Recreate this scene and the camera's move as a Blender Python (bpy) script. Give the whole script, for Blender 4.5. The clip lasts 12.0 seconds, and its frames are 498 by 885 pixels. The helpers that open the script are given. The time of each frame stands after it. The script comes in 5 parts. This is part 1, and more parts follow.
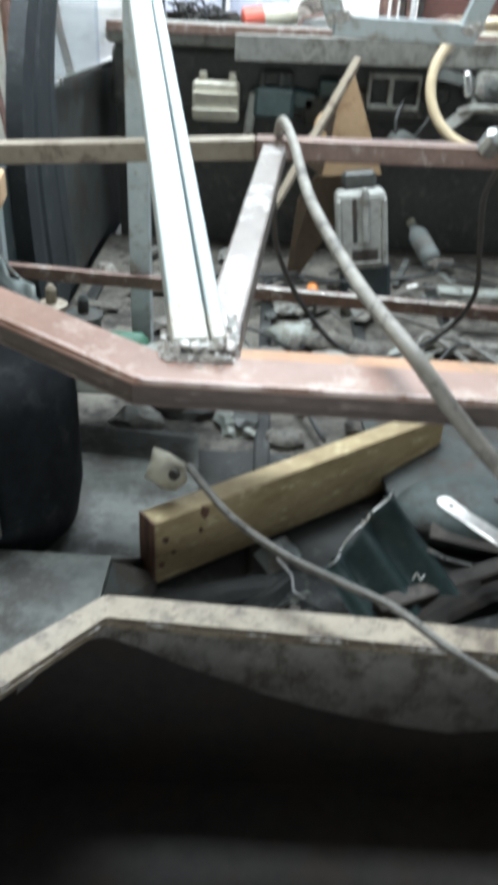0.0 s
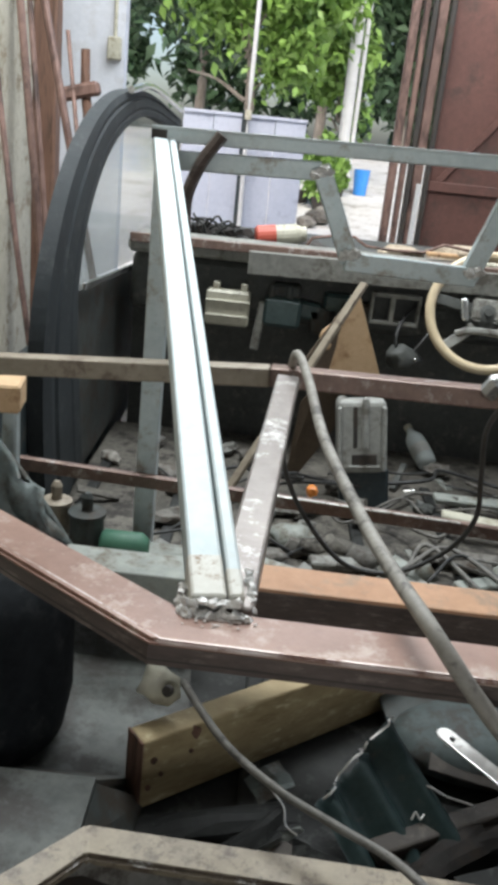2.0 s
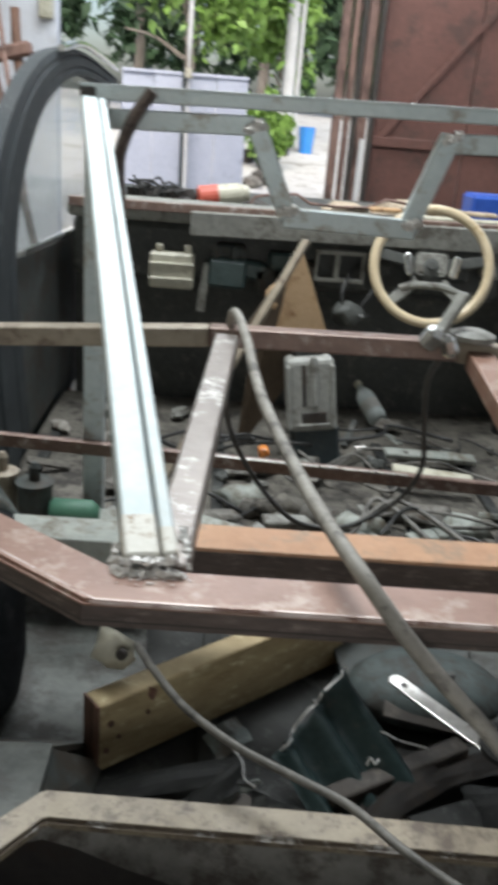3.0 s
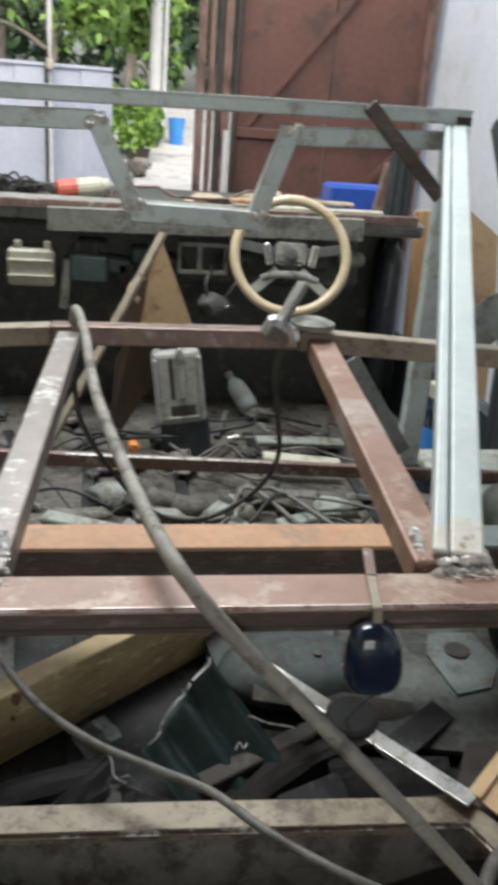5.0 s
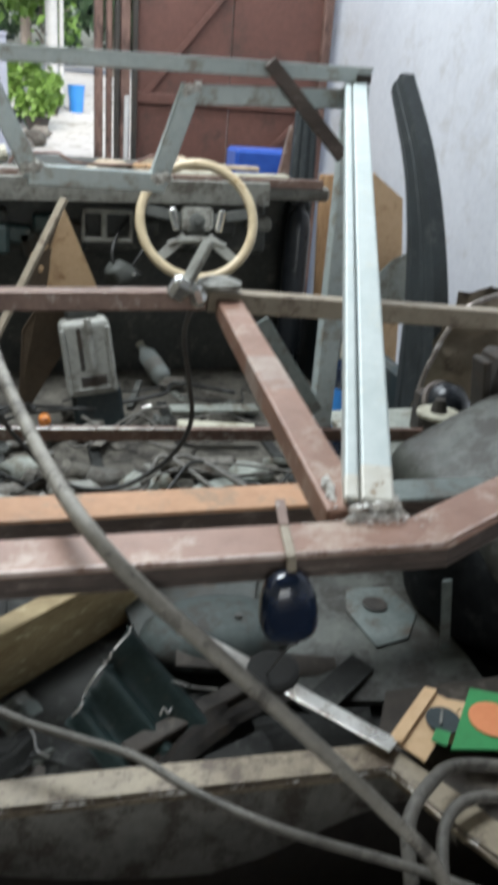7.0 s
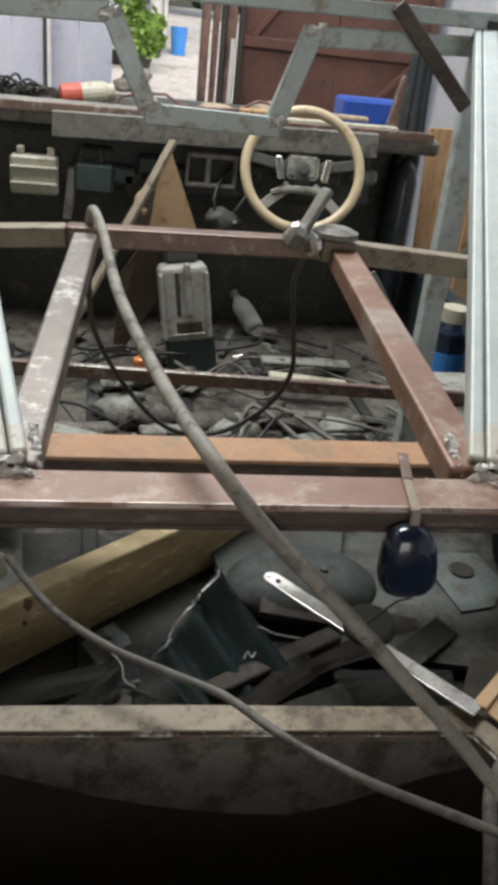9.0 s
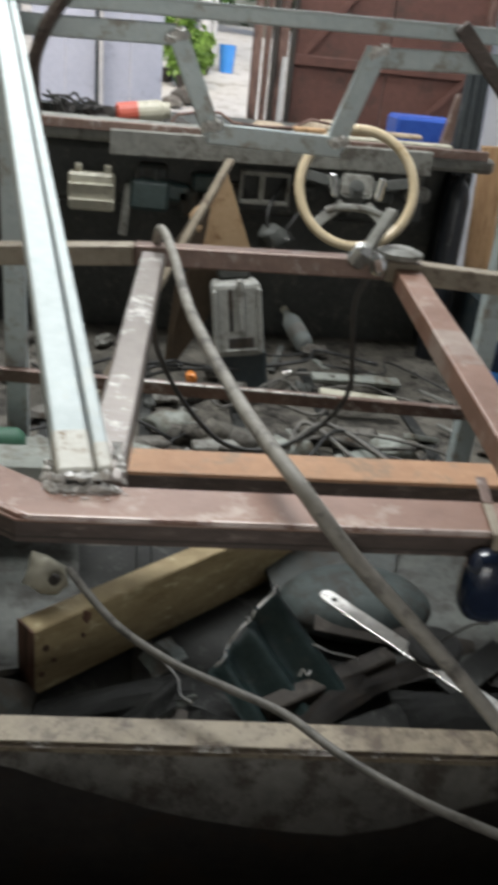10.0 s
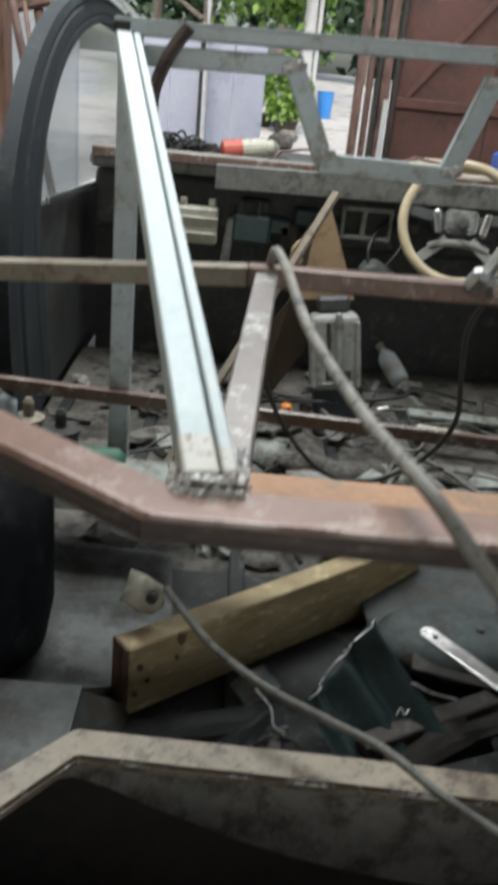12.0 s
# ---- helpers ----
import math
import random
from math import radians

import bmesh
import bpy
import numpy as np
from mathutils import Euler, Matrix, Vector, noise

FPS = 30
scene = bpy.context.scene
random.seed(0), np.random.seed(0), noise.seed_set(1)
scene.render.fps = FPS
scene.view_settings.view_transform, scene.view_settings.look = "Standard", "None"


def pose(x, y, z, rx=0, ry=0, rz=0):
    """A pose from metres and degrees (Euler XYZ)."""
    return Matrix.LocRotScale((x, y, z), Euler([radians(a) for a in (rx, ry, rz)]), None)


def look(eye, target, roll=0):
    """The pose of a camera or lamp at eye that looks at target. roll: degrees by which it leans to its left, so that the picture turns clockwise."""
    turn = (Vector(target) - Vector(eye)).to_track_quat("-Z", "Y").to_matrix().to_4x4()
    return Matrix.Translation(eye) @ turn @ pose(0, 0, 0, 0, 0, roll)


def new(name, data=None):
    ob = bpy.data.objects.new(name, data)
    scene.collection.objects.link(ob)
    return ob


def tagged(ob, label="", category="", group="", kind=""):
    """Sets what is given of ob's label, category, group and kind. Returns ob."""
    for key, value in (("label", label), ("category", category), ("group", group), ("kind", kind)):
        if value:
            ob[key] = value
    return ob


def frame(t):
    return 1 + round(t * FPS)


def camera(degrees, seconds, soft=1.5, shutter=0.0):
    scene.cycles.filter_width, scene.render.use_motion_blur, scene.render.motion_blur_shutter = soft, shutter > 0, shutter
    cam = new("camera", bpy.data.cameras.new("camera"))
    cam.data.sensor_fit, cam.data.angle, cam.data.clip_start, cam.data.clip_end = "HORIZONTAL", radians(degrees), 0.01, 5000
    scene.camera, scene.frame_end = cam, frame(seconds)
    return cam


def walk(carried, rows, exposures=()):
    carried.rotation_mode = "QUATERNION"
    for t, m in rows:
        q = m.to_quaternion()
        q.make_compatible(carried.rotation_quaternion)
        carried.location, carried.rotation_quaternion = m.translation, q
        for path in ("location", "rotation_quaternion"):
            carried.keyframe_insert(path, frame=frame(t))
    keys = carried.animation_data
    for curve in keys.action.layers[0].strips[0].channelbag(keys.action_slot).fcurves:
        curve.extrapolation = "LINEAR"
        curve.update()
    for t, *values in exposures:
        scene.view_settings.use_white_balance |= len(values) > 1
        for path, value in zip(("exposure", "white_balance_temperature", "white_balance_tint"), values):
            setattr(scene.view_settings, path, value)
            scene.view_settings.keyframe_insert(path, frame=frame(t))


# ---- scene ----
# camera: a hand-held phone behind the car, panning over it
cam = camera(33.0, 12.0, soft=4.8, shutter=1.0)
# seconds, eye x y z, yaw, pitch, lean (degrees)
ROWS = [
    (0, 0.0182, -0.0181, 1.3875, 0.259, -31.191, -2.900),
    (0.5, 0.0082, -0.0075, 1.4081, -0.485, -27.059, -5.349),
    (1, 0.0026, 0.0150, 1.4439, -0.695, -22.118, -6.132),
    (1.5, -0.0063, 0.0044, 1.4523, -0.009, -20.085, -6.611),
    (2, -0.0113, 0.0059, 1.4495, 0.471, -19.400, -6.067),
    (2.5, -0.0071, 0.0004, 1.4505, 0.042, -19.837, -5.406),
    (3, 0.0140, 0.0063, 1.4435, -2.758, -21.541, -4.681),
    (3.2, 0.0204, 0.0070, 1.4440, -4.061, -21.689, -4.589),
    (4.8, 0.0715, -0.0050, 1.4518, -9.642, -21.396, -4.670),
    (5, 0.0767, -0.0055, 1.4528, -10.698, -21.514, -4.429),
    (5.5, 0.0901, -0.0032, 1.4515, -13.714, -21.590, -4.340),
    (6, 0.0953, -0.0008, 1.4487, -15.861, -21.759, -4.776),
    (6.5, 0.0946, -0.0043, 1.4454, -17.370, -21.972, -4.797),
    (7, 0.0864, -0.0036, 1.4341, -16.905, -22.933, -4.407),
    (7.2, 0.0836, 0.0046, 1.4246, -16.316, -24.767, -5.036),
    (9, 0.0442, 0.0053, 1.4215, -11.724, -26.401, -6.339),
    (9.5, 0.0368, 0.0036, 1.4247, -11.025, -26.353, -6.137),
    (10, 0.0084, 0.0059, 1.4266, -8.721, -25.748, -6.028),
    (10.5, -0.0024, 0.0136, 1.4309, -5.625, -24.750, -5.725),
    (11, -0.0086, 0.0145, 1.4327, -3.940, -23.725, -6.183),
    (11.5, -0.0133, 0.0067, 1.4380, -2.934, -22.731, -6.165),
    (12, -0.0256, 0.0136, 1.3911, -2.396, -23.524, -5.735),
]
walk(cam, [(t, pose(x, y, z, 0, 0, yaw) @ pose(0, 0, 0, 90 + pitch) @ pose(0, 0, 0, 0, 0, -lean)) for t, x, y, z, yaw, pitch, lean in ROWS],
     [(0.0, 1.62, 6050, 5), (0.5, 1.4, 6250, 7), (1.0, 1.28, 6400, 8), (1.5, 0.98, 6450, 8), (2.5, 0.95, 6450, 8), (5.0, 0.92, 6650, 8), (6.5, 0.98, 6350, 6), (7.2, 0.95, 6350, 7), (8.8, 0.68, 6900, 10), (10.0, 0.68, 6700, 9), (12.0, 0.65, 6500, 8)])

# ---- light: overcast sky, the open gate ahead, added unseen rear lamp, two roof lamps ----
world = bpy.data.worlds.new("world")
scene.world = world
world.use_nodes = True
wn = world.node_tree
bg = wn.nodes["Background"]
sky = wn.nodes.new("ShaderNodeTexSky")
sky.sky_type, sky.sun_disc, sky.sun_elevation, sky.sun_rotation = "NISHITA", False, radians(48), radians(200)
sky.air_density, sky.dust_density = 1.0, 4.0
wn.links.new(sky.outputs[0], bg.inputs[0])
bg.inputs[1].default_value = 0.13
sun = new("sun", bpy.data.lights.new("sun", "SUN"))
sun.data.energy, sun.data.angle, sun.data.color = 1.5, radians(20), (1.0, 0.96, 0.9)
sun.matrix_basis = look((3, -6, 9), (0, 4, 0))


def area_lamp(name, energy, w, h, m, color=(0.93, 0.97, 1.0)):
    ob = new(name, bpy.data.lights.new(name, "AREA"))
    ob.data.shape, ob.data.size, ob.data.size_y, ob.data.energy, ob.data.color = "RECTANGLE", w, h, energy, color
    ob.matrix_basis = m
    return ob


# unseen lamp in an added roof opening, for the light from above
area_lamp("roof_fill_lamp", 74, 1.6, 1.0, pose(-0.1, 2.35, 3.7))
# unseen lamp behind the eye, added to lift the facing sides
area_lamp("rear_fill_lamp", 16, 2.2, 1.9, look((0.1, -3.7, 1.15), (0.3, 3, 1.3)))
# unseen roof lamp, added to brighten the walls at the gate end
area_lamp("roof_fill_lamp", 46, 2.6, 0.9, pose(0.45, 4.8, 3.7))


# ---- materials ----
def surface(name, a, b, rough=0.6, metal=0.0, grain=30.0, blotch=4.0, bump=0.15, stain=None, stain_amount=0.35, rough_var=0.15, stretch=(1, 1, 1), coat=0.0, alpha=1.0, random_tint=0.0):
    """Two colours mixed by coarse and fine noise, stains with a ragged edge, uneven gloss and fine relief."""
    m = bpy.data.materials.new(name)
    m.use_nodes = True
    t = m.node_tree
    n, l = t.nodes, t.links
    bsdf = n["Principled BSDF"]
    co = n.new("ShaderNodeTexCoord")
    mp = n.new("ShaderNodeMapping")
    mp.inputs["Scale"].default_value = stretch
    l.new(co.outputs["Object"], mp.inputs[0])

    def noise_tex(scale, detail, rough_n=0.6):
        k = n.new("ShaderNodeTexNoise")
        k.inputs["Scale"].default_value, k.inputs["Detail"].default_value, k.inputs["Roughness"].default_value = scale, detail, rough_n
        l.new(mp.outputs[0], k.inputs["Vector"])
        return k

    big, fine = noise_tex(blotch, 5), noise_tex(grain, 6, 0.7)
    mixf = n.new("ShaderNodeMath")
    mixf.operation = "MULTIPLY_ADD"
    l.new(fine.outputs[0], mixf.inputs[0])
    mixf.inputs[1].default_value = 0.5
    half = n.new("ShaderNodeMath")
    half.operation = "MULTIPLY"
    l.new(big.outputs[0], half.inputs[0])
    half.inputs[1].default_value = 0.5
    l.new(half.outputs[0], mixf.inputs[2])
    ramp = n.new("ShaderNodeValToRGB")
    ramp.color_ramp.elements[0].position, ramp.color_ramp.elements[1].position = 0.36, 0.64
    ramp.color_ramp.elements[0].color, ramp.color_ramp.elements[1].color = (*a, 1), (*b, 1)
    l.new(mixf.outputs[0], ramp.inputs[0])
    color = ramp.outputs[0]
    if stain:
        st = noise_tex(blotch * 2.3, 8, 0.75)
        sr = n.new("ShaderNodeValToRGB")
        sr.color_ramp.elements[0].position, sr.color_ramp.elements[1].position = 0.62 - stain_amount * 0.35, 0.72 - stain_amount * 0.3
        l.new(st.outputs[0], sr.inputs[0])
        mx = n.new("ShaderNodeMix")
        mx.data_type = "RGBA"
        l.new(sr.outputs[0], mx.inputs[0])
        l.new(color, mx.inputs[6])
        mx.inputs[7].default_value = (*stain, 1)
        color = mx.outputs[2]
    if random_tint:
        oi = n.new("ShaderNodeObjectInfo")
        hs = n.new("ShaderNodeHueSaturation")
        mr = n.new("ShaderNodeMapRange")
        mr.inputs[3].default_value, mr.inputs[4].default_value = 1 - random_tint, 1 + random_tint
        l.new(oi.outputs["Random"], mr.inputs[0])
        l.new(mr.outputs[0], hs.inputs["Value"])
        l.new(color, hs.inputs["Color"])
        color = hs.outputs[0]
    l.new(color, bsdf.inputs["Base Color"])
    rr = n.new("ShaderNodeMapRange")
    rr.inputs[3].default_value, rr.inputs[4].default_value = max(0.04, rough - rough_var), min(1, rough + rough_var)
    l.new(big.outputs[0], rr.inputs[0])
    l.new(rr.outputs[0], bsdf.inputs["Roughness"])
    bsdf.inputs["Metallic"].default_value = metal
    bsdf.inputs["Coat Weight"].default_value = coat
    bsdf.inputs["Alpha"].default_value = alpha
    if bump:
        bp = n.new("ShaderNodeBump")
        bp.inputs["Strength"].default_value, bp.inputs["Distance"].default_value = bump, 0.004
        l.new(mixf.outputs[0], bp.inputs["Height"])
        l.new(bp.outputs[0], bsdf.inputs["Normal"])
    return m


def glass(name, tint=(0.9, 0.95, 0.93), rough=0.05, alpha=0.3):
    m = bpy.data.materials.new(name)
    m.use_nodes = True
    b = m.node_tree.nodes["Principled BSDF"]
    b.inputs["Base Color"].default_value = (*tint, 1)
    b.inputs["Roughness"].default_value, b.inputs["Alpha"].default_value = rough, alpha
    b.inputs["IOR"].default_value = 1.45
    return m


GALV = surface("galvanised_steel", (0.42, 0.48, 0.48), (0.55, 0.6, 0.6), 0.55, 0.15, 60, 9, 0.06, (0.5, 0.53, 0.5), 0.2)
GALV_DULL = surface("dull_galvanised_steel", (0.4, 0.47, 0.48), (0.54, 0.6, 0.6), 0.45, 0.25, 60, 8, 0.06, (0.3, 0.28, 0.24), 0.25)
BURNT = surface("burnt_weld_end", (0.5, 0.48, 0.42), (0.62, 0.61, 0.56), 0.55, 0.1, 70, 25, 0.3, (0.25, 0.17, 0.1), 0.2)
WELD = surface("weld_bead", (0.48, 0.46, 0.43), (0.85, 0.84, 0.81), 0.4, 0.15, 160, 60, 0.5, (0.2, 0.16, 0.13), 0.12)
SPATTER = surface("pale_weld_spatter", (0.42, 0.35, 0.31), (0.6, 0.55, 0.51), 0.6, 0.1, 160, 60, 0.3)
# dark scuffed steel; on the rail fronts the shade is in its colour
RAIL_FACE = surface("dark_scuffed_shaded_steel", (0.055, 0.042, 0.036), (0.12, 0.09, 0.078), 0.4, 0.2, 50, 9, 0.15, (0.2, 0.16, 0.14), 0.22, stretch=(1, 1, 4))
RAIL_EDGE = surface("rubbed_bright_edge", (0.36, 0.25, 0.21), (0.62, 0.54, 0.5), 0.32, 0.4, 60, 14, 0.1, (0.22, 0.13, 0.1), 0.35)
ARCH = surface("dusty_olive_arch_metal", (0.04, 0.045, 0.04), (0.115, 0.12, 0.107), 0.55, 0.1, 30, 5, 0.35, (0.03, 0.026, 0.021), 0.45)
FOAM = surface("black_foam", (0.004, 0.004, 0.004), (0.012, 0.012, 0.011), 0.95, 0.0, 120, 20, 0.4)
# matte black that stands for deep shade in the side corners
SHADE_BLACK = surface("matte_shade_black", (0.006, 0.007, 0.008), (0.018, 0.02, 0.022), 0.95, 0.0, 40, 6, 0.4, (0.03, 0.032, 0.032), 0.25)
SHADE_BLACK.node_tree.nodes["Principled BSDF"].inputs["Specular IOR Level"].default_value = 0.12
PRIMER = surface("red_oxide_primer", (0.215, 0.115, 0.08), (0.33, 0.195, 0.148), 0.4, 0.1, 45, 7, 0.12, (0.43, 0.33, 0.27), 0.24)
PRIMER_PALE = surface("rubbed_pale_primer", (0.26, 0.18, 0.145), (0.4, 0.32, 0.275), 0.42, 0.1, 40, 9, 0.1, (0.25, 0.145, 0.11), 0.35)
PRIMER_DK = surface("dark_worn_primer", (0.12, 0.075, 0.06), (0.24, 0.16, 0.13), 0.4, 0.35, 60, 10, 0.15, (0.4, 0.36, 0.33), 0.25)
TAN = surface("tan_painted_steel", (0.24, 0.2, 0.15), (0.36, 0.31, 0.24), 0.5, 0.15, 60, 9, 0.1, (0.16, 0.12, 0.09), 0.25)
RUST = surface("orange_primer", (0.37, 0.195, 0.105), (0.49, 0.285, 0.165), 0.55, 0.0, 40, 6, 0.1, (0.3, 0.2, 0.13), 0.25)
BODY = surface("grey_green_body_metal", (0.1, 0.12, 0.115), (0.2, 0.23, 0.22), 0.5, 0.25, 35, 5, 0.15, (0.09, 0.075, 0.06), 0.4)
BODY_DIM = surface("grimy_grey_green_metal", (0.032, 0.038, 0.036), (0.078, 0.086, 0.08), 0.62, 0.15, 35, 5, 0.2, (0.05, 0.04, 0.03), 0.4)
GRIME = surface("brown_oily_grime", (0.022, 0.017, 0.013), (0.06, 0.048, 0.037), 0.7, 0.0, 35, 6, 0.3, (0.1, 0.085, 0.068), 0.25)
# pale spots are bare metal and glints painted into the colour
LIP = surface("scuffed_glinting_sill_lip", (0.1, 0.075, 0.055), (0.24, 0.2, 0.15), 0.35, 0.5, 60, 9, 0.1, (0.8, 0.78, 0.74), 0.3)
# greasy dark metal, with the shade inside the boot put into its base
BOOT = surface("greasy_shaded_boot_floor", (0.01, 0.0105, 0.01), (0.032, 0.033, 0.03), 0.75, 0.05, 35, 5, 0.2, (0.08, 0.082, 0.075), 0.2)
APRON = surface("dusty_grey_brown_apron", (0.15, 0.145, 0.13), (0.3, 0.285, 0.255), 0.7, 0.05, 30, 6, 0.25, (0.09, 0.075, 0.06), 0.4)
BODY_PALE = surface("pale_dusty_body_metal", (0.2, 0.22, 0.2), (0.36, 0.37, 0.33), 0.6, 0.1, 35, 6, 0.15, (0.14, 0.12, 0.09), 0.35)
BODY_DARK = surface("dark_teal_body_paint", (0.012, 0.022, 0.026), (0.03, 0.043, 0.047), 0.6, 0.0, 40, 5, 0.1, (0.06, 0.06, 0.055), 0.25)
RIM_PAINT = surface("worn_cream_sill_paint", (0.2, 0.16, 0.11), (0.34, 0.285, 0.2), 0.5, 0.05, 45, 9, 0.2, (0.11, 0.08, 0.055), 0.42, stretch=(1, 1, 1))
BARE = surface("bare_scratched_metal", (0.5, 0.49, 0.46), (0.75, 0.74, 0.7), 0.3, 0.8, 80, 14, 0.1, (0.25, 0.2, 0.16), 0.25)
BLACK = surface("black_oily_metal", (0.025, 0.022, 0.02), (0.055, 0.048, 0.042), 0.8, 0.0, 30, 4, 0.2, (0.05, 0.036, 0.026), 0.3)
RUBBER = surface("black_rubber", (0.007, 0.01, 0.012), (0.02, 0.027, 0.03), 0.75, 0.0, 60, 7, 0.15, (0.045, 0.05, 0.05), 0.2)
HOSE = surface("dusty_grey_rubber_cable", (0.2, 0.185, 0.16), (0.37, 0.35, 0.31), 0.6, 0.0, 60, 12, 0.15, (0.1, 0.09, 0.08), 0.3)
# darker cable grey; on the boot cable it holds the shade
HOSE_MID = surface("grimy_or_shaded_grey_cable", (0.085, 0.08, 0.07), (0.19, 0.18, 0.16), 0.6, 0.0, 60, 12, 0.15, (0.05, 0.045, 0.04), 0.3)
HOSE_DK = surface("dark_rubber_cable", (0.015, 0.015, 0.015), (0.05, 0.05, 0.048), 0.5, 0.0, 60, 12, 0.1)
PLANK = surface("stained_yellow_wood", (0.24, 0.175, 0.085), (0.42, 0.335, 0.185), 0.7, 0.0, 14, 5, 0.15, (0.56, 0.48, 0.3), 0.2, stretch=(1.5, 2, 6))
WOOD = surface("raw_wood", (0.3, 0.17, 0.08), (0.5, 0.32, 0.17), 0.7, 0.0, 20, 4, 0.2, (0.2, 0.11, 0.05), 0.25, stretch=(5, 5, 0.6))
WOOD_OLD = surface("old_dark_wood", (0.09, 0.045, 0.03), (0.2, 0.11, 0.075), 0.7, 0.0, 20, 4, 0.25, (0.05, 0.03, 0.02), 0.3, stretch=(5, 5, 0.5))
CARDBOARD = surface("brown_cardboard", (0.52, 0.34, 0.19), (0.64, 0.45, 0.27), 0.8, 0.0, 50, 5, 0.08, (0.35, 0.2, 0.1), 0.2)
# darker copy of the cardboard colour, with its shade painted in
CARD_IN = surface("cardboard_inside_painted_shade", (0.08, 0.058, 0.038), (0.14, 0.1, 0.066), 0.85, 0.0, 50, 5, 0.08)
CREAM = surface("cream_plastic", (0.52, 0.42, 0.27), (0.64, 0.53, 0.36), 0.35, 0.0, 40, 6, 0.03, (0.4, 0.28, 0.14), 0.2, coat=0.3)
DASH = surface("dusty_dark_dashboard_plastic", (0.03, 0.032, 0.03), (0.075, 0.078, 0.07), 0.6, 0.0, 50, 6, 0.15, (0.13, 0.125, 0.105), 0.2)
STRUT = surface("half_stripped_strut_steel", (0.19, 0.16, 0.145), (0.31, 0.275, 0.25), 0.36, 0.35, 30, 10, 0.1, (0.7, 0.68, 0.65), 0.24)
CONSOLE = surface("pale_dusty_console_plastic", (0.24, 0.24, 0.22), (0.38, 0.38, 0.35), 0.6, 0.0, 50, 7, 0.1, (0.15, 0.14, 0.12), 0.3)
DASH_PALE = surface("dusty_grey_plastic", (0.16, 0.16, 0.145), (0.28, 0.28, 0.25), 0.6, 0.0, 50, 7, 0.1, (0.1, 0.09, 0.075), 0.35)
OFFWHITE = surface("yellowed_white_plastic", (0.4, 0.38, 0.3), (0.55, 0.53, 0.43), 0.5, 0.0, 50, 8, 0.06, (0.28, 0.25, 0.18), 0.3)
CHROME = surface("dull_chrome", (0.6, 0.6, 0.58), (0.8, 0.8, 0.78), 0.2, 0.9, 60, 10, 0.03)
NAVY = surface("glossy_dark_blue_paint", (0.004, 0.008, 0.022), (0.012, 0.024, 0.055), 0.18, 0.0, 40, 6, 0.03, (0.06, 0.06, 0.06), 0.12, coat=0.6)
GREEN_SHEET = surface("dark_green_painted_sheet", (0.02, 0.042, 0.042), (0.06, 0.095, 0.094), 0.36, 0.1, 40, 6, 0.12, (0.09, 0.1, 0.09), 0.2)
TORN = surface("torn_bright_metal_edge", (0.5, 0.5, 0.48), (0.8, 0.8, 0.78), 0.3, 0.8, 80, 30, 0.2)
GREEN_CAN = surface("green_plastic", (0.04, 0.12, 0.08), (0.07, 0.19, 0.12), 0.5, 0.0, 40, 7, 0.05)
DUST = surface("dusty_floor_grime", (0.06, 0.055, 0.045), (0.17, 0.155, 0.13), 0.85, 0.0, 45, 6, 0.5, (0.03, 0.026, 0.022), 0.4)
RUBBLE = surface("grey_rubble", (0.08, 0.074, 0.064), (0.27, 0.255, 0.225), 0.85, 0.0, 60, 9, 0.4, (0.08, 0.06, 0.045), 0.35, random_tint=0.5)
CONCRETE = surface("oily_concrete", (0.07, 0.065, 0.06), (0.15, 0.14, 0.13), 0.8, 0.0, 25, 2, 0.3, (0.03, 0.025, 0.02), 0.4)
PAVING = surface("pale_concrete_yard", (0.5, 0.49, 0.47), (0.66, 0.65, 0.62), 0.8, 0.0, 18, 1.2, 0.2, (0.36, 0.34, 0.3), 0.3)
WALL_WHITE = surface("whitewashed_plaster", (0.52, 0.535, 0.585), (0.64, 0.655, 0.7), 0.8, 0.0, 30, 1.5, 0.1, (0.5, 0.5, 0.52), 0.25)
PANEL_OLD = surface("stained_beige_panel", (0.36, 0.33, 0.26), (0.54, 0.51, 0.42), 0.8, 0.0, 25, 2.5, 0.15, (0.22, 0.17, 0.11), 0.3)
GATE = surface("rusty_red_gate_sheet", (0.095, 0.042, 0.033), (0.15, 0.068, 0.053), 0.6, 0.1, 25, 2, 0.15, (0.075, 0.04, 0.032), 0.3)
GATE_POST = surface("rusty_brown_gate_steel", (0.1, 0.055, 0.045), (0.26, 0.16, 0.13), 0.55, 0.2, 40, 5, 0.2, (0.05, 0.03, 0.026), 0.35, stretch=(1, 1, 0.3))
ROOF = surface("dark_roof_sheet", (0.1, 0.1, 0.1), (0.18, 0.17, 0.16), 0.7, 0.1, 20, 2, 0.1)
FENCE = surface("lilac_grey_fence_sheet", (0.36, 0.39, 0.48), (0.44, 0.47, 0.56), 0.6, 0.0, 25, 2, 0.05, (0.3, 0.32, 0.4), 0.2)
BLUE = surface("blue_plastic", (0.01, 0.05, 0.3), (0.03, 0.1, 0.45), 0.4, 0.0, 30, 5, 0.03)
BLUE_BIN = surface("bright_blue_plastic", (0.03, 0.2, 0.6), (0.06, 0.28, 0.7), 0.4, 0.0, 30, 5, 0.03)
BARK = surface("grey_bark", (0.12, 0.1, 0.08), (0.26, 0.23, 0.2), 0.9, 0.0, 30, 4, 0.4, stretch=(1, 1, 0.3))
